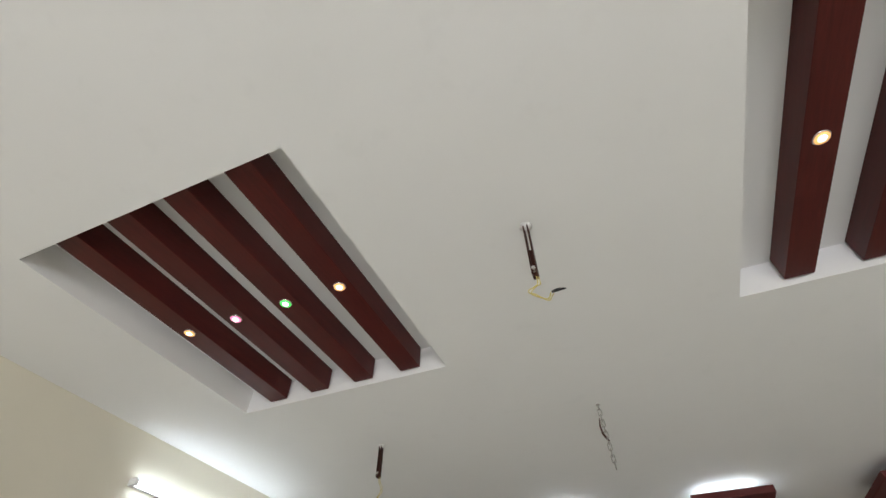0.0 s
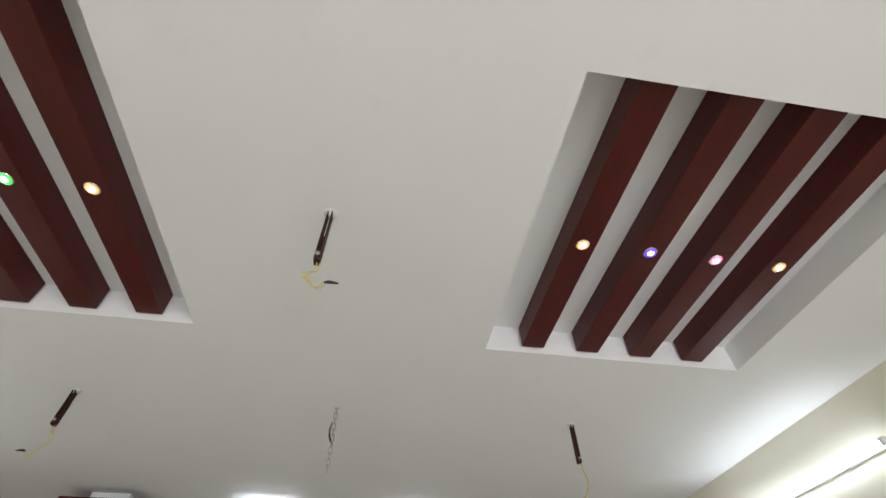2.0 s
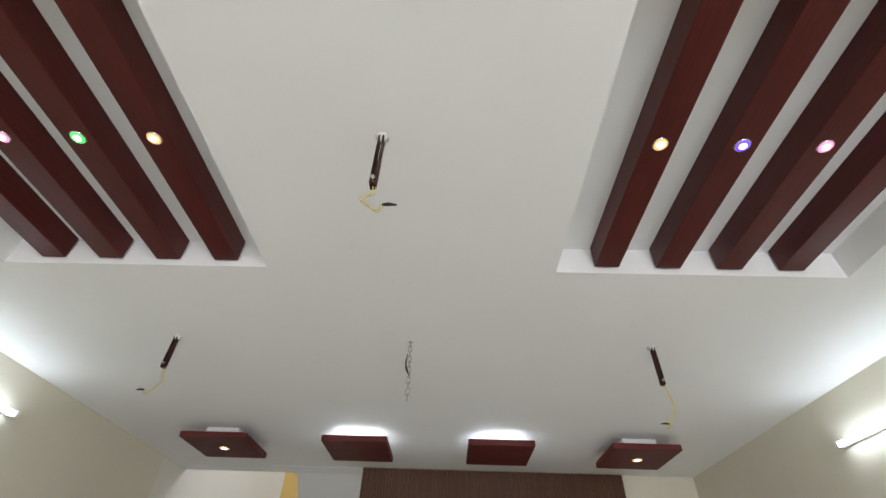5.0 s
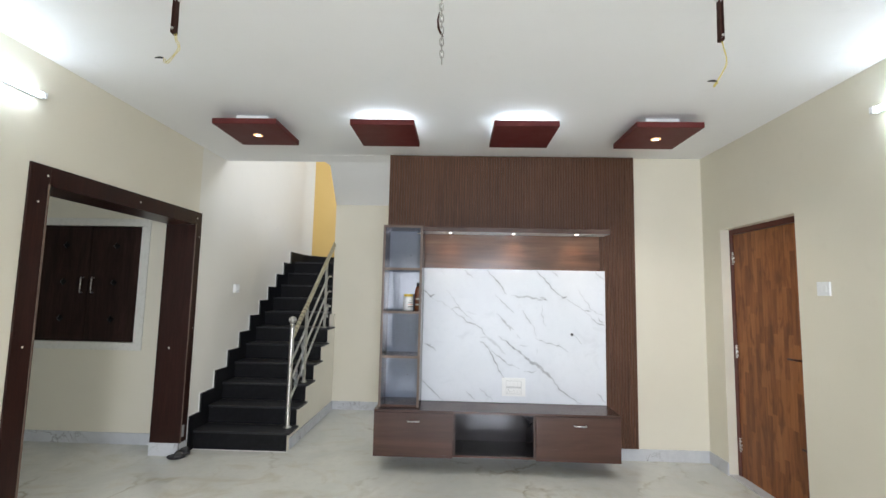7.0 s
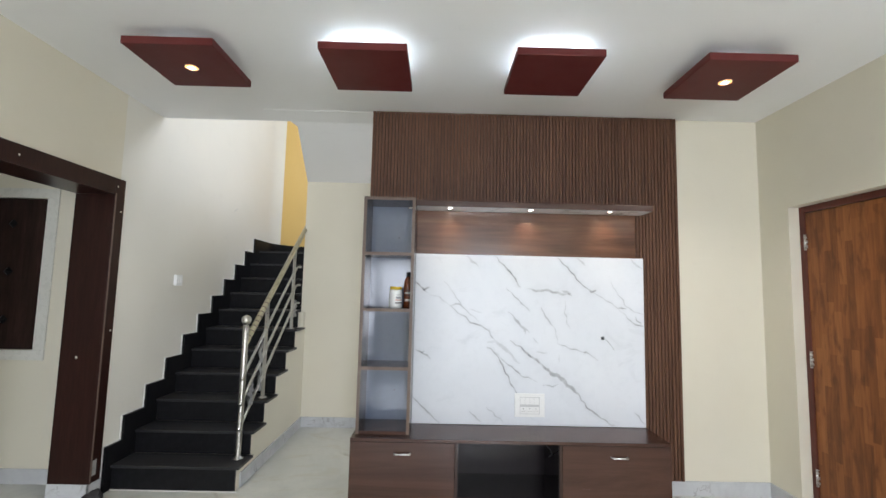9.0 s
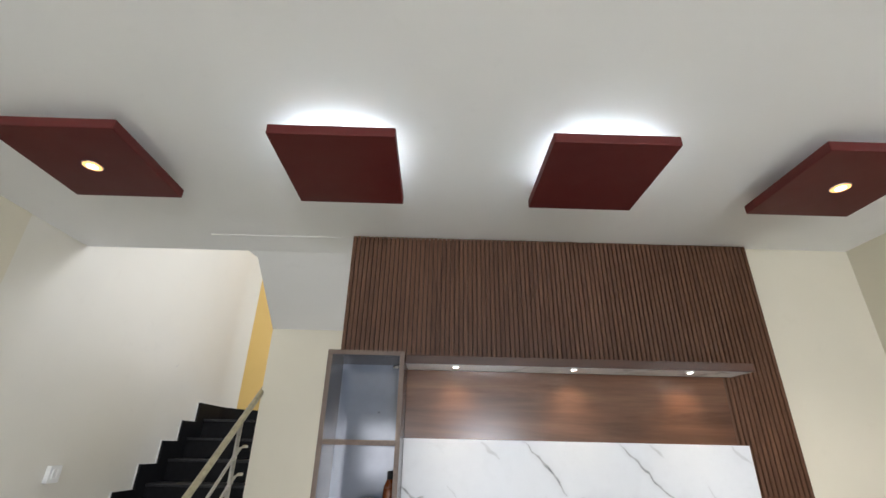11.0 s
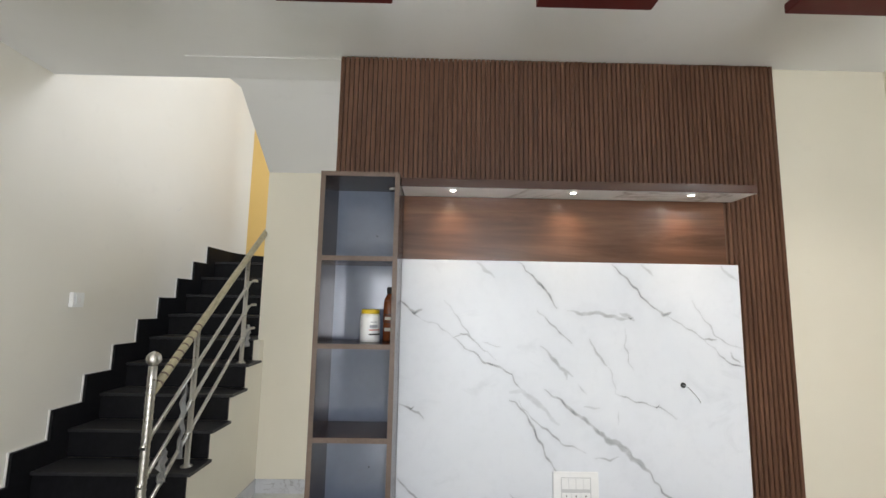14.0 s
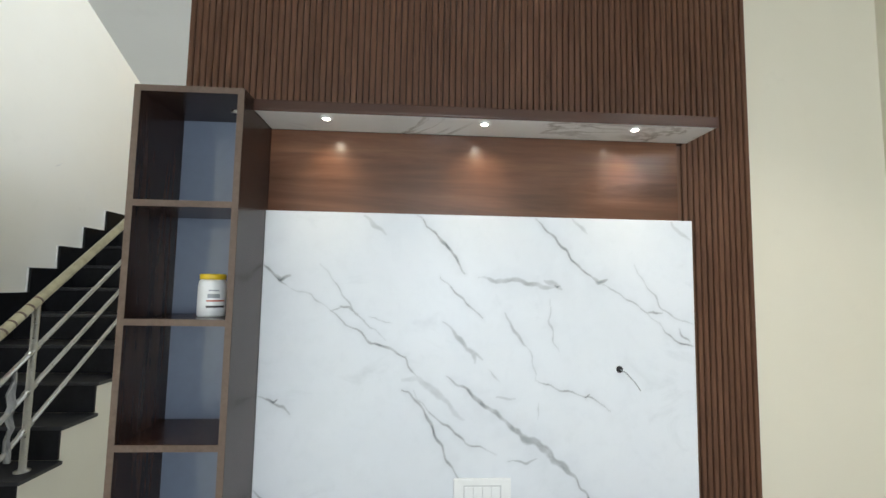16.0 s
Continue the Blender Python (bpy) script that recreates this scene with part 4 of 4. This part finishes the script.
def draw(points, width, depth):
    global vein
    n_ = len(points)
    for k, (p, q) in enumerate(zip(points, points[1:])):
        t0, t1 = k / (n_ - 1), (k + 1) / (n_ - 1)
        dx_, dz_ = q[0] - p[0], q[1] - p[1]
        L = dx_ * dx_ + dz_ * dz_ + 1e-9
        s = np.clip(((px - p[0]) * dx_ + (pz - p[1]) * dz_) / L, 0, 1)
        d_ = np.hypot(px - p[0] - s * dx_, pz - p[1] - s * dz_)
        u = t0 + (t1 - t0) * s
        taper = 0.35 + 0.65 * np.sin(np.pi * np.clip(u, 0.02, 0.98))
        w_ = width * taper * np.clip(thick, 0.25, 1.6)
        vein = np.maximum(vein, depth * (0.55 + 0.45 * taper) * np.clip(1.8 - 1.5 * d_ / w_, 0, 1))
        vein = np.maximum(vein, depth * 0.12 * np.exp(-(d_ / (w_ * 5)) ** 2))


draw([(0.573, 1.733), (0.617, 1.685), (0.679, 1.631), (0.714, 1.592), (0.732, 1.549), (0.763, 1.502)], 0.007, 0.75)
draw([(1.047, 1.728), (1.097, 1.676), (1.158, 1.607), (1.219, 1.542), (1.289, 1.483)], 0.007, 0.8)
draw([(1.289, 1.483), (1.376, 1.438), (1.464, 1.383), (1.533, 1.324)], 0.004, 0.5)
draw([(1.533, 1.324), (1.602, 1.257), (1.645, 1.24), (1.681, 1.235)], 0.005, 0.8)
draw([(1.275, 1.50), (1.30, 1.482), (1.328, 1.496)], 0.014, 0.7)
draw([(0.367, 1.727), (0.411, 1.68), (0.458, 1.65)], 0.014, 0.35)
draw([(-0.02, 1.537), (0.032, 1.492), (0.059, 1.468), (0.093, 1.443)], 0.006, 0.7)
draw([(0.045, 1.488), (0.066, 1.47), (0.094, 1.482)], 0.013, 0.65)
draw([(0.093, 1.443), (0.178, 1.411), (0.255, 1.357)], 0.003, 0.4)
draw([(0.255, 1.357), (0.307, 1.305), (0.366, 1.273), (0.409, 1.232), (0.468, 1.221), (0.536, 1.184), (0.553, 1.143), (0.588, 1.108)], 0.006, 0.75)
draw([(0.205, 1.538), (0.25, 1.48), (0.303, 1.405), (0.347, 1.347), (0.407, 1.29), (0.467, 1.249)], 0.0035, 0.5)
draw([(0.26, 1.358), (0.321, 1.367), (0.355, 1.347)], 0.008, 0.6)
draw([(0.397, 1.336), (0.482, 1.311)], 0.0035, 0.45)
draw([(0.667, 1.493), (0.725, 1.438), (0.785, 1.38), (0.834, 1.333)], 0.0055, 0.7)
draw([(0.818, 1.491), (0.888, 1.475), (0.957, 1.489), (1.026, 1.469), (1.087, 1.457), (1.148, 1.463)], 0.013, 0.5)
draw([(1.08, 1.485), (1.12, 1.47), (1.15, 1.455)], 0.017, 0.45)
draw([(0.684, 1.319), (0.736, 1.261), (0.788, 1.212), (0.839, 1.18)], 0.009, 0.5)
draw([(0.76, 1.235), (0.80, 1.20), (0.81, 1.17)], 0.017, 0.4)
draw([(0.923, 1.357), (0.958, 1.29), (1.009, 1.232)], 0.009, 0.5)
draw([(1.009, 1.232), (1.035, 1.182), (1.047, 1.099)], 0.003, 0.35)
draw([(1.099, 1.411), (1.104, 1.317), (1.116, 1.25), (1.138, 1.208)], 0.004, 0.4)
draw([(0.536, 1.065), (0.59, 1.022), (0.642, 0.933), (0.685, 0.853), (0.719, 0.782), (0.753, 0.735)], 0.008, 0.8)
draw([(0.572, 1.054), (0.641, 0.973), (0.708, 0.917), (0.776, 0.866), (0.842, 0.838), (0.893, 0.819)], 0.005, 0.6)
draw([(0.701, 1.112), (0.773, 1.064), (0.841, 1.007), (0.9, 0.967), (0.951, 0.919)], 0.010, 0.7)
draw([(0.9, 0.967), (0.951, 0.919), (0.993, 0.887), (1.052, 0.863), (1.102, 0.823), (1.152, 0.775), (1.194, 0.735), (1.244, 0.663)], 0.019, 0.66)
draw([(1.225, 0.69), (1.256, 0.648), (1.34, 0.59), (1.448, 0.52)], 0.008, 0.7)
draw([(0.53, 1.097), (0.588, 1.103), (0.656, 1.055), (0.724, 0.99), (0.771, 0.947)], 0.018, 0.28)
draw([(1.047, 1.096), (1.129, 1.067), (1.197, 1.051), (1.266, 1.035), (1.334, 0.986)], 0.005, 0.6)
draw([(0.934, 0.795), (1.01, 0.79), (1.052, 0.802)], 0.006, 0.5)
draw([(-0.016, 1.037), (0.033, 1.022), (0.091, 0.994), (0.116, 0.97)], 0.006, 0.6)
draw([(1.441, 1.547), (1.492, 1.47), (1.535, 1.41), (1.569, 1.367), (1.622, 1.339), (1.68, 1.325)], 0.004, 0.5)
draw([(1.49, 1.364), (1.552, 1.365)], 0.008, 0.6)
draw([(1.62, 1.30), (1.66, 1.25)], 0.005, 0.6)
draw([(1.194, 1.731), (1.252, 1.671)], 0.012, 0.35)
draw([(1.598, 1.727), (1.633, 1.684), (1.677, 1.658)], 0.014, 0.3)
draw([(1.06, 1.017), (1.052, 0.952)], 0.004, 0.25)
draw([(0.891, 1.032), (0.967, 1.025)], 0.010, 0.35)
draw([(-0.007, 0.696), (0.1, 0.597), (0.19, 0.518)], 0.007, 0.65)
draw([(0.411, 0.604), (0.487, 0.534)], 0.008, 0.4)
draw([(0.529, 0.636), (0.65, 0.532)], 0.008, 0.35)
draw([(1.612, 0.619), (1.67, 0.534)], 0.007, 0.45)
draw([(0.857, 1.135), (0.90, 1.09)], 0.007, 0.3)
for x_, z_ in ((1.30, 1.484), (0.062, 1.472), (0.30, 1.364), (1.53, 1.364), (1.24, 1.04), (0.05, 1.02), (1.13, 1.462)):
    draw([(x_ - 0.016, z_ + 0.006), (x_, z_ - 0.002), (x_ + 0.016, z_ + 0.004)], 0.006, 1.0)
vein = np.clip(vein * (0.85 + 0.5 * wobble(gx, gz, 60)), 0, 1)
me = bpy.data.meshes.new("marble_sheet")
front = np.stack([gx.ravel() - 0.84, np.full(gx.size, 0.0), gz.ravel() - 1.12], 1)
idx = np.arange(nx * nz).reshape(nz, nx)
quads = np.stack([idx[:-1, :-1].ravel(), idx[:-1, 1:].ravel(), idx[1:, 1:].ravel(), idx[1:, :-1].ravel()], 1)
rim = np.concatenate([idx[0, :], idx[1:, -1], idx[-1, -2::-1], idx[-2:0:-1, 0]])
back = front[rim] + np.array([0, 0.017, 0])
base_i = nx * nz
m_ = len(rim)
k_ = np.arange(m_)
side = np.stack([rim, base_i + k_, base_i + (k_ + 1) % m_, rim[(k_ + 1) % m_]], 1)
verts_ = np.concatenate([front, back])
faces_ = np.concatenate([quads, side])
me.vertices.add(len(verts_))
me.vertices.foreach_set("co", verts_.ravel())
me.loops.add(faces_.size)
me.loops.foreach_set("vertex_index", faces_.ravel().astype(np.int32))
me.polygons.add(len(faces_))
me.polygons.foreach_set("loop_start", np.arange(0, faces_.size, 4, dtype=np.int32))
me.update(calc_edges=True)
att = me.attributes.new("vein", "FLOAT", "POINT")
att.data.foreach_set("value", np.concatenate([vein.ravel(), vein.ravel()[rim] * 0]).astype(np.float32))
place("marble_sheet", me, (0.84, MY, 1.12), M_PANEL, tp, "white marble sheet with grey diagonal veins")
cn = box("canopy", -0.0085, MX1 + 0.0, -0.290, -0.041, 2.0675, 2.102, M_WALNUT, tp, "walnut canopy shelf", 0.0015)
box("canopy_underside", -0.0065, MX1 - 0.002, -0.2855, -0.098, 2.0625, 2.067, M_PANELEDGE, cn, "white marble canopy underside")
box("front_lip", -0.0085, MX1, -0.290, -0.286, 2.0618, 2.0673, M_WALNUT, cn, "walnut lip")
for x in (0.236, 0.817, 1.391):
    lamp = thing("canopy_spot", (x, -0.242, 2.0625), "small lit warm spot lamp under the canopy", "spot lamp", "spots under the canopy")
    lathe("lamp_rim", [(0.017, 0.0), (0.022, -0.001), (0.022, -0.004), (0.016, -0.006)], (x, -0.242, 2.0625), M_WHITEPL, lamp, segments=20)
    lathe("lamp_lens", [(0.004, -0.0075), (0.012, -0.0068), (0.0155, -0.003)], (x, -0.242, 2.0625), M_DOWN, lamp, segments=16)
    spot("canopy_spot_light", (x, -0.236, 2.052), (x, -0.096, 1.82), 4.2, (1.0, 0.80, 0.54), 90, 1.0)

# cable hole with a loose cable end
cg = thing("cable_outlet", (1.376, MY, 1.143), "black cable outlet with thin grey cord on the marble sheet", "cable outlet")
lathe("grommet", [(0.013, 0.0), (0.013, -0.004), (0.006, -0.005)], (1.376, MY, 1.143), M_BLACK, cg, "", "y", 16)
rod("cord", [(1.376, MY - 0.004, 1.143), (1.397, MY - 0.012, 1.133), (1.425, MY - 0.010, 1.105), (1.447, MY - 0.007, 1.078), (1.456, MY - 0.005, 1.062)], 0.0016, M_LABELGREY, cg, "", 6)
rod("cord", [(1.40, MY - 0.010, 1.131), (1.43, MY - 0.009, 1.098), (1.458, MY - 0.006, 1.066)], 0.0013, M_WHITEPL, cg, "", 6)

# socket plate
sp = thing("socket_plate", (0.84, MY, 0.655), "white plate with switches and three sockets on marble sheet", "socket plate")
box("plate", 0.731, 0.948, MY - 0.010, MY, 0.573, 0.738, M_WHITEPL, sp, bevel=0.004)
box("recess", 0.769, 0.911, MY - 0.0108, MY - 0.0101, 0.594, 0.714, M_JOINT, sp, "thin grey joint round the switches")
for k in range(4):
    box("rocker", 0.772 + 0.034 * k, 0.804 + 0.034 * k, MY - 0.0135, MY - 0.0095, 0.662, 0.710, M_WHITEPL, sp, bevel=0.0015)
for k in range(3):
    s = box("socket", 0.772 + 0.0455 * k, 0.816 + 0.0455 * k, MY - 0.0125, MY - 0.0095, 0.598, 0.645, M_WHITEPL, sp, bevel=0.0015)
    cx = 0.794 + 0.0455 * k
    for q, (dx, dz) in enumerate(((0, 0.010), (-0.009, -0.008), (0.009, -0.008))):
        lathe("socket_hole", [(0.0034 if q == 0 else 0.0024, 0.0), (0.0028 if q == 0 else 0.002, -0.0006)], (cx + dx, MY - 0.0125, 0.6215 + dz), M_BLACK, s, "dark socket hole", "y", 10)

# shelf tower
TX0, TX1, TY0, TY1, TZ0, TZ1 = -0.364, -0.009, -0.372, -0.09, 0.511, 2.103
tw = thing("shelf_tower", (-0.19, -0.2, TZ0), "tall walnut open shelf tower with pale back on low cabinet", "shelf")
t = 0.021
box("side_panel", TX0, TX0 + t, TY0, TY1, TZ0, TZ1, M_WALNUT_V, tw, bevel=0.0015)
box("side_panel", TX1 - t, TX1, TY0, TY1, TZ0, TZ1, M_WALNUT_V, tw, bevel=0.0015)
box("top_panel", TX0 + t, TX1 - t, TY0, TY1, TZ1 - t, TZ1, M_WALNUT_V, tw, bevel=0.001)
box("bottom_panel", TX0 + t, TX1 - t, TY0, TY1, TZ0, TZ0 + t, M_WALNUT, tw, bevel=0.001)
for z in (1.719, 1.336, 0.948):
    box("shelf", TX0 + t, TX1 - t, TY0 + 0.002, TY1 - 0.008, z - t, z, M_WALNUT, tw, bevel=0.001)
box("back_panel", TX0 + t, TX1 - t, TY1 - 0.008, TY1 - 0.001, TZ0 + t, TZ1 - t, M_BACK, tw, "glossy pale blue-grey back panel")
for a_, b_, c_, d_ in ((TX0, TX0 + t, TZ0, TZ1), (TX1 - t, TX1, TZ0, TZ1), (TX0 + t, TX1 - t, TZ1 - t, TZ1), (TX0 + t, TX1 - t, 1.719 - t, 1.719), (TX0 + t, TX1 - t, 1.336 - t, 1.336), (TX0 + t, TX1 - t, 0.948 - t, 0.948)):
    box("edge_band", a_, b_, TY0 - 0.0012, TY0 - 0.0001, c_, d_, M_EDGE, tw, "pale brown edge band")
for z in (1.85, 0.74):
    lathe("cable_hole", [(0.004, 0.0), (0.004, -0.001)], (-0.14, TY1 - 0.008, z), M_BLACK, tw, "tiny dark hole", "y", 8)
rod("hinge_peg", [(TX1 - t, -0.34, 2.035), (TX1 - t - 0.03, -0.34, 2.035)], 0.006, M_CHROME, tw, "small steel peg", 8)

# low cabinet
lc = thing("tv_cabinet", (0.65, -0.22, 0.13), "walnut television cabinet with two doors and open middle bay", "television cabinet")
UX0, UX1, UY, UZ0, UZ1 = -0.382, 1.69, -0.452, 0.130, 0.511
box("top_board", UX0, UX1, UY, -0.041, UZ1 - 0.021, UZ1 - 0.0005, M_WALNUT, lc, bevel=0.0015)
box("bottom_board", UX0 + 0.018, UX1 - 0.018, UY + 0.02, -0.041, UZ0, UZ0 + 0.018, M_WALNUT, lc)
for x in (UX0, 0.293, 0.966, UX1 - 0.018):
    box("side_board", x, x + 0.018, UY + (0.0 if 0 < x < 1.2 else 0.02), -0.041, UZ0 + (0.0185 if 0 < x < 1.2 else 0.0), UZ1 - 0.0215, M_WALNUT_V, lc)
box("back_board", 0.311, 0.966, -0.052, -0.042, UZ0 + 0.018, UZ1 - 0.0215, M_BAY, lc, "dark glossy back board")
box("bay_lining", 0.3115, 0.9655, UY + 0.022, -0.0525, UZ0 + 0.0185, UZ0 + 0.0215, M_BAY, lc, "dark glossy lining")
box("bay_lining", 0.3115, 0.3145, UY + 0.004, -0.0525, UZ0 + 0.022, UZ1 - 0.022, M_BAY, lc, "dark glossy lining")
box("bay_lining", 0.9625, 0.9655, UY + 0.004, -0.0525, UZ0 + 0.022, UZ1 - 0.022, M_BAY, lc, "dark glossy lining")
rod("cable", [(0.88, -0.40, 0.485), (0.93, -0.36, 0.43), (0.955, -0.30, 0.38), (0.962, -0.2, 0.33)], 0.004, M_BLACK, lc, "black cable", 6)
for x0, x1, hx in ((UX0 + 0.001, 0.291, -0.045), (0.986, UX1 - 0.001, 1.352)):
    d = box("door", x0, x1, UY, UY + 0.0185, UZ0 - 0.004, UZ1 - 0.023, M_WALNUT, lc, "walnut drop door with running grain", 0.0015)
    rod("handle", [(hx - 0.05, UY, 0.421), (hx - 0.05, UY - 0.018, 0.421), (hx - 0.045, UY - 0.022, 0.421), (hx + 0.045, UY - 0.022, 0.421), (hx + 0.05, UY - 0.018, 0.421), (hx + 0.05, UY, 0.421)], 0.0055, M_CHROME, d, "short satin steel handle", 8)

# jar and bottle on the second shelf
jr = thing("jar", (-0.139, -0.23, 1.336), "white plastic jar with yellow lid on the walnut shelf", "jar")
lathe("jar_body", [(0.041, 0.0), (0.0455, 0.004), (0.046, 0.03), (0.0455, 0.108), (0.043, 0.122), (0.038, 0.128)], (-0.139, -0.23, 1.3365), M_WHITEPL, jr, "white jar body", segments=32)
lathe("lid", [(0.0405, 0.128), (0.042, 0.130), (0.042, 0.144), (0.040, 0.147)], (-0.139, -0.23, 1.3365), M_YELLOWCAP, jr, "yellow screw lid", segments=32)


def curved_bar(name, cx, cy, r, a0, a1, z0, z1, material, parent, label):
    bm = bmesh.new()
    k = 8
    lo_ = [bm.verts.new((r * math.cos(radians(a0 + (a1 - a0) * i / k)), r * math.sin(radians(a0 + (a1 - a0) * i / k)), z0)) for i in range(k + 1)]
    hi_ = [bm.verts.new((v.co.x, v.co.y, z1)) for v in lo_]
    for i in range(k):
        bm.faces.new((lo_[i], lo_[i + 1], hi_[i + 1], hi_[i]))
    return finish(name, bm, (cx, cy, 0), material, parent, label, True)


curved_bar("label_bar", -0.139, -0.23, 0.0466, -88, -10, 1.368, 1.375, M_BLACK, jr, "black print bar")
curved_bar("label_bar", -0.139, -0.23, 0.0466, -88, -10, 1.389, 1.394, M_LABELRED, jr, "red print bar")
curved_bar("label_bar", -0.139, -0.23, 0.0466, -84, -35, 1.401, 1.415, M_LABELGREY, jr, "grey print bar")
curved_bar("label_bar", -0.139, -0.23, 0.0466, -80, -40, 1.425, 1.429, M_LABELGREY, jr, "grey print bar")
bt = thing("bottle", (-0.058, -0.165, 1.336), "tall amber brown bottle with black cap on the walnut shelf", "bottle")
lathe("bottle_body", [(0.027, 0.0), (0.030, 0.004), (0.030, 0.165), (0.026, 0.195), (0.016, 0.215), (0.012, 0.222)], (-0.058, -0.165, 1.3365), M_AMBER, bt, "amber bottle body", segments=28)
lathe("cap", [(0.014, 0.222), (0.015, 0.224), (0.015, 0.252), (0.010, 0.256)], (-0.058, -0.165, 1.3365), M_BLACK, bt, "black cap", segments=20)
for z0_, z1_ in ((1.423, 1.427), (1.435, 1.449), (1.457, 1.461), (1.383, 1.398)):
    curved_bar("label_bar", -0.058, -0.165, 0.0306, -130, -40, z0_, z1_, M_CREAMPL if z1_ - z0_ > 0.01 else M_BLACK, bt, "print bar")

# ---- windows behind the walk ----
w1 = structure(thing("window_1", (-0.9, YS, 0.85)), "white framed window with clear panes")
for q in ((-1.7, -0.1, 0.85, 0.90), (-1.7, -0.1, 2.20, 2.25), (-1.7, -1.65, 0.90, 2.20), (-0.15, -0.1, 0.90, 2.20), (-0.925, -0.875, 0.90, 2.20)):
    box("window_frame", q[0], q[1], YS - 0.09, YS - 0.04, q[2], q[3], M_WHITEPL, w1, bevel=0.004)
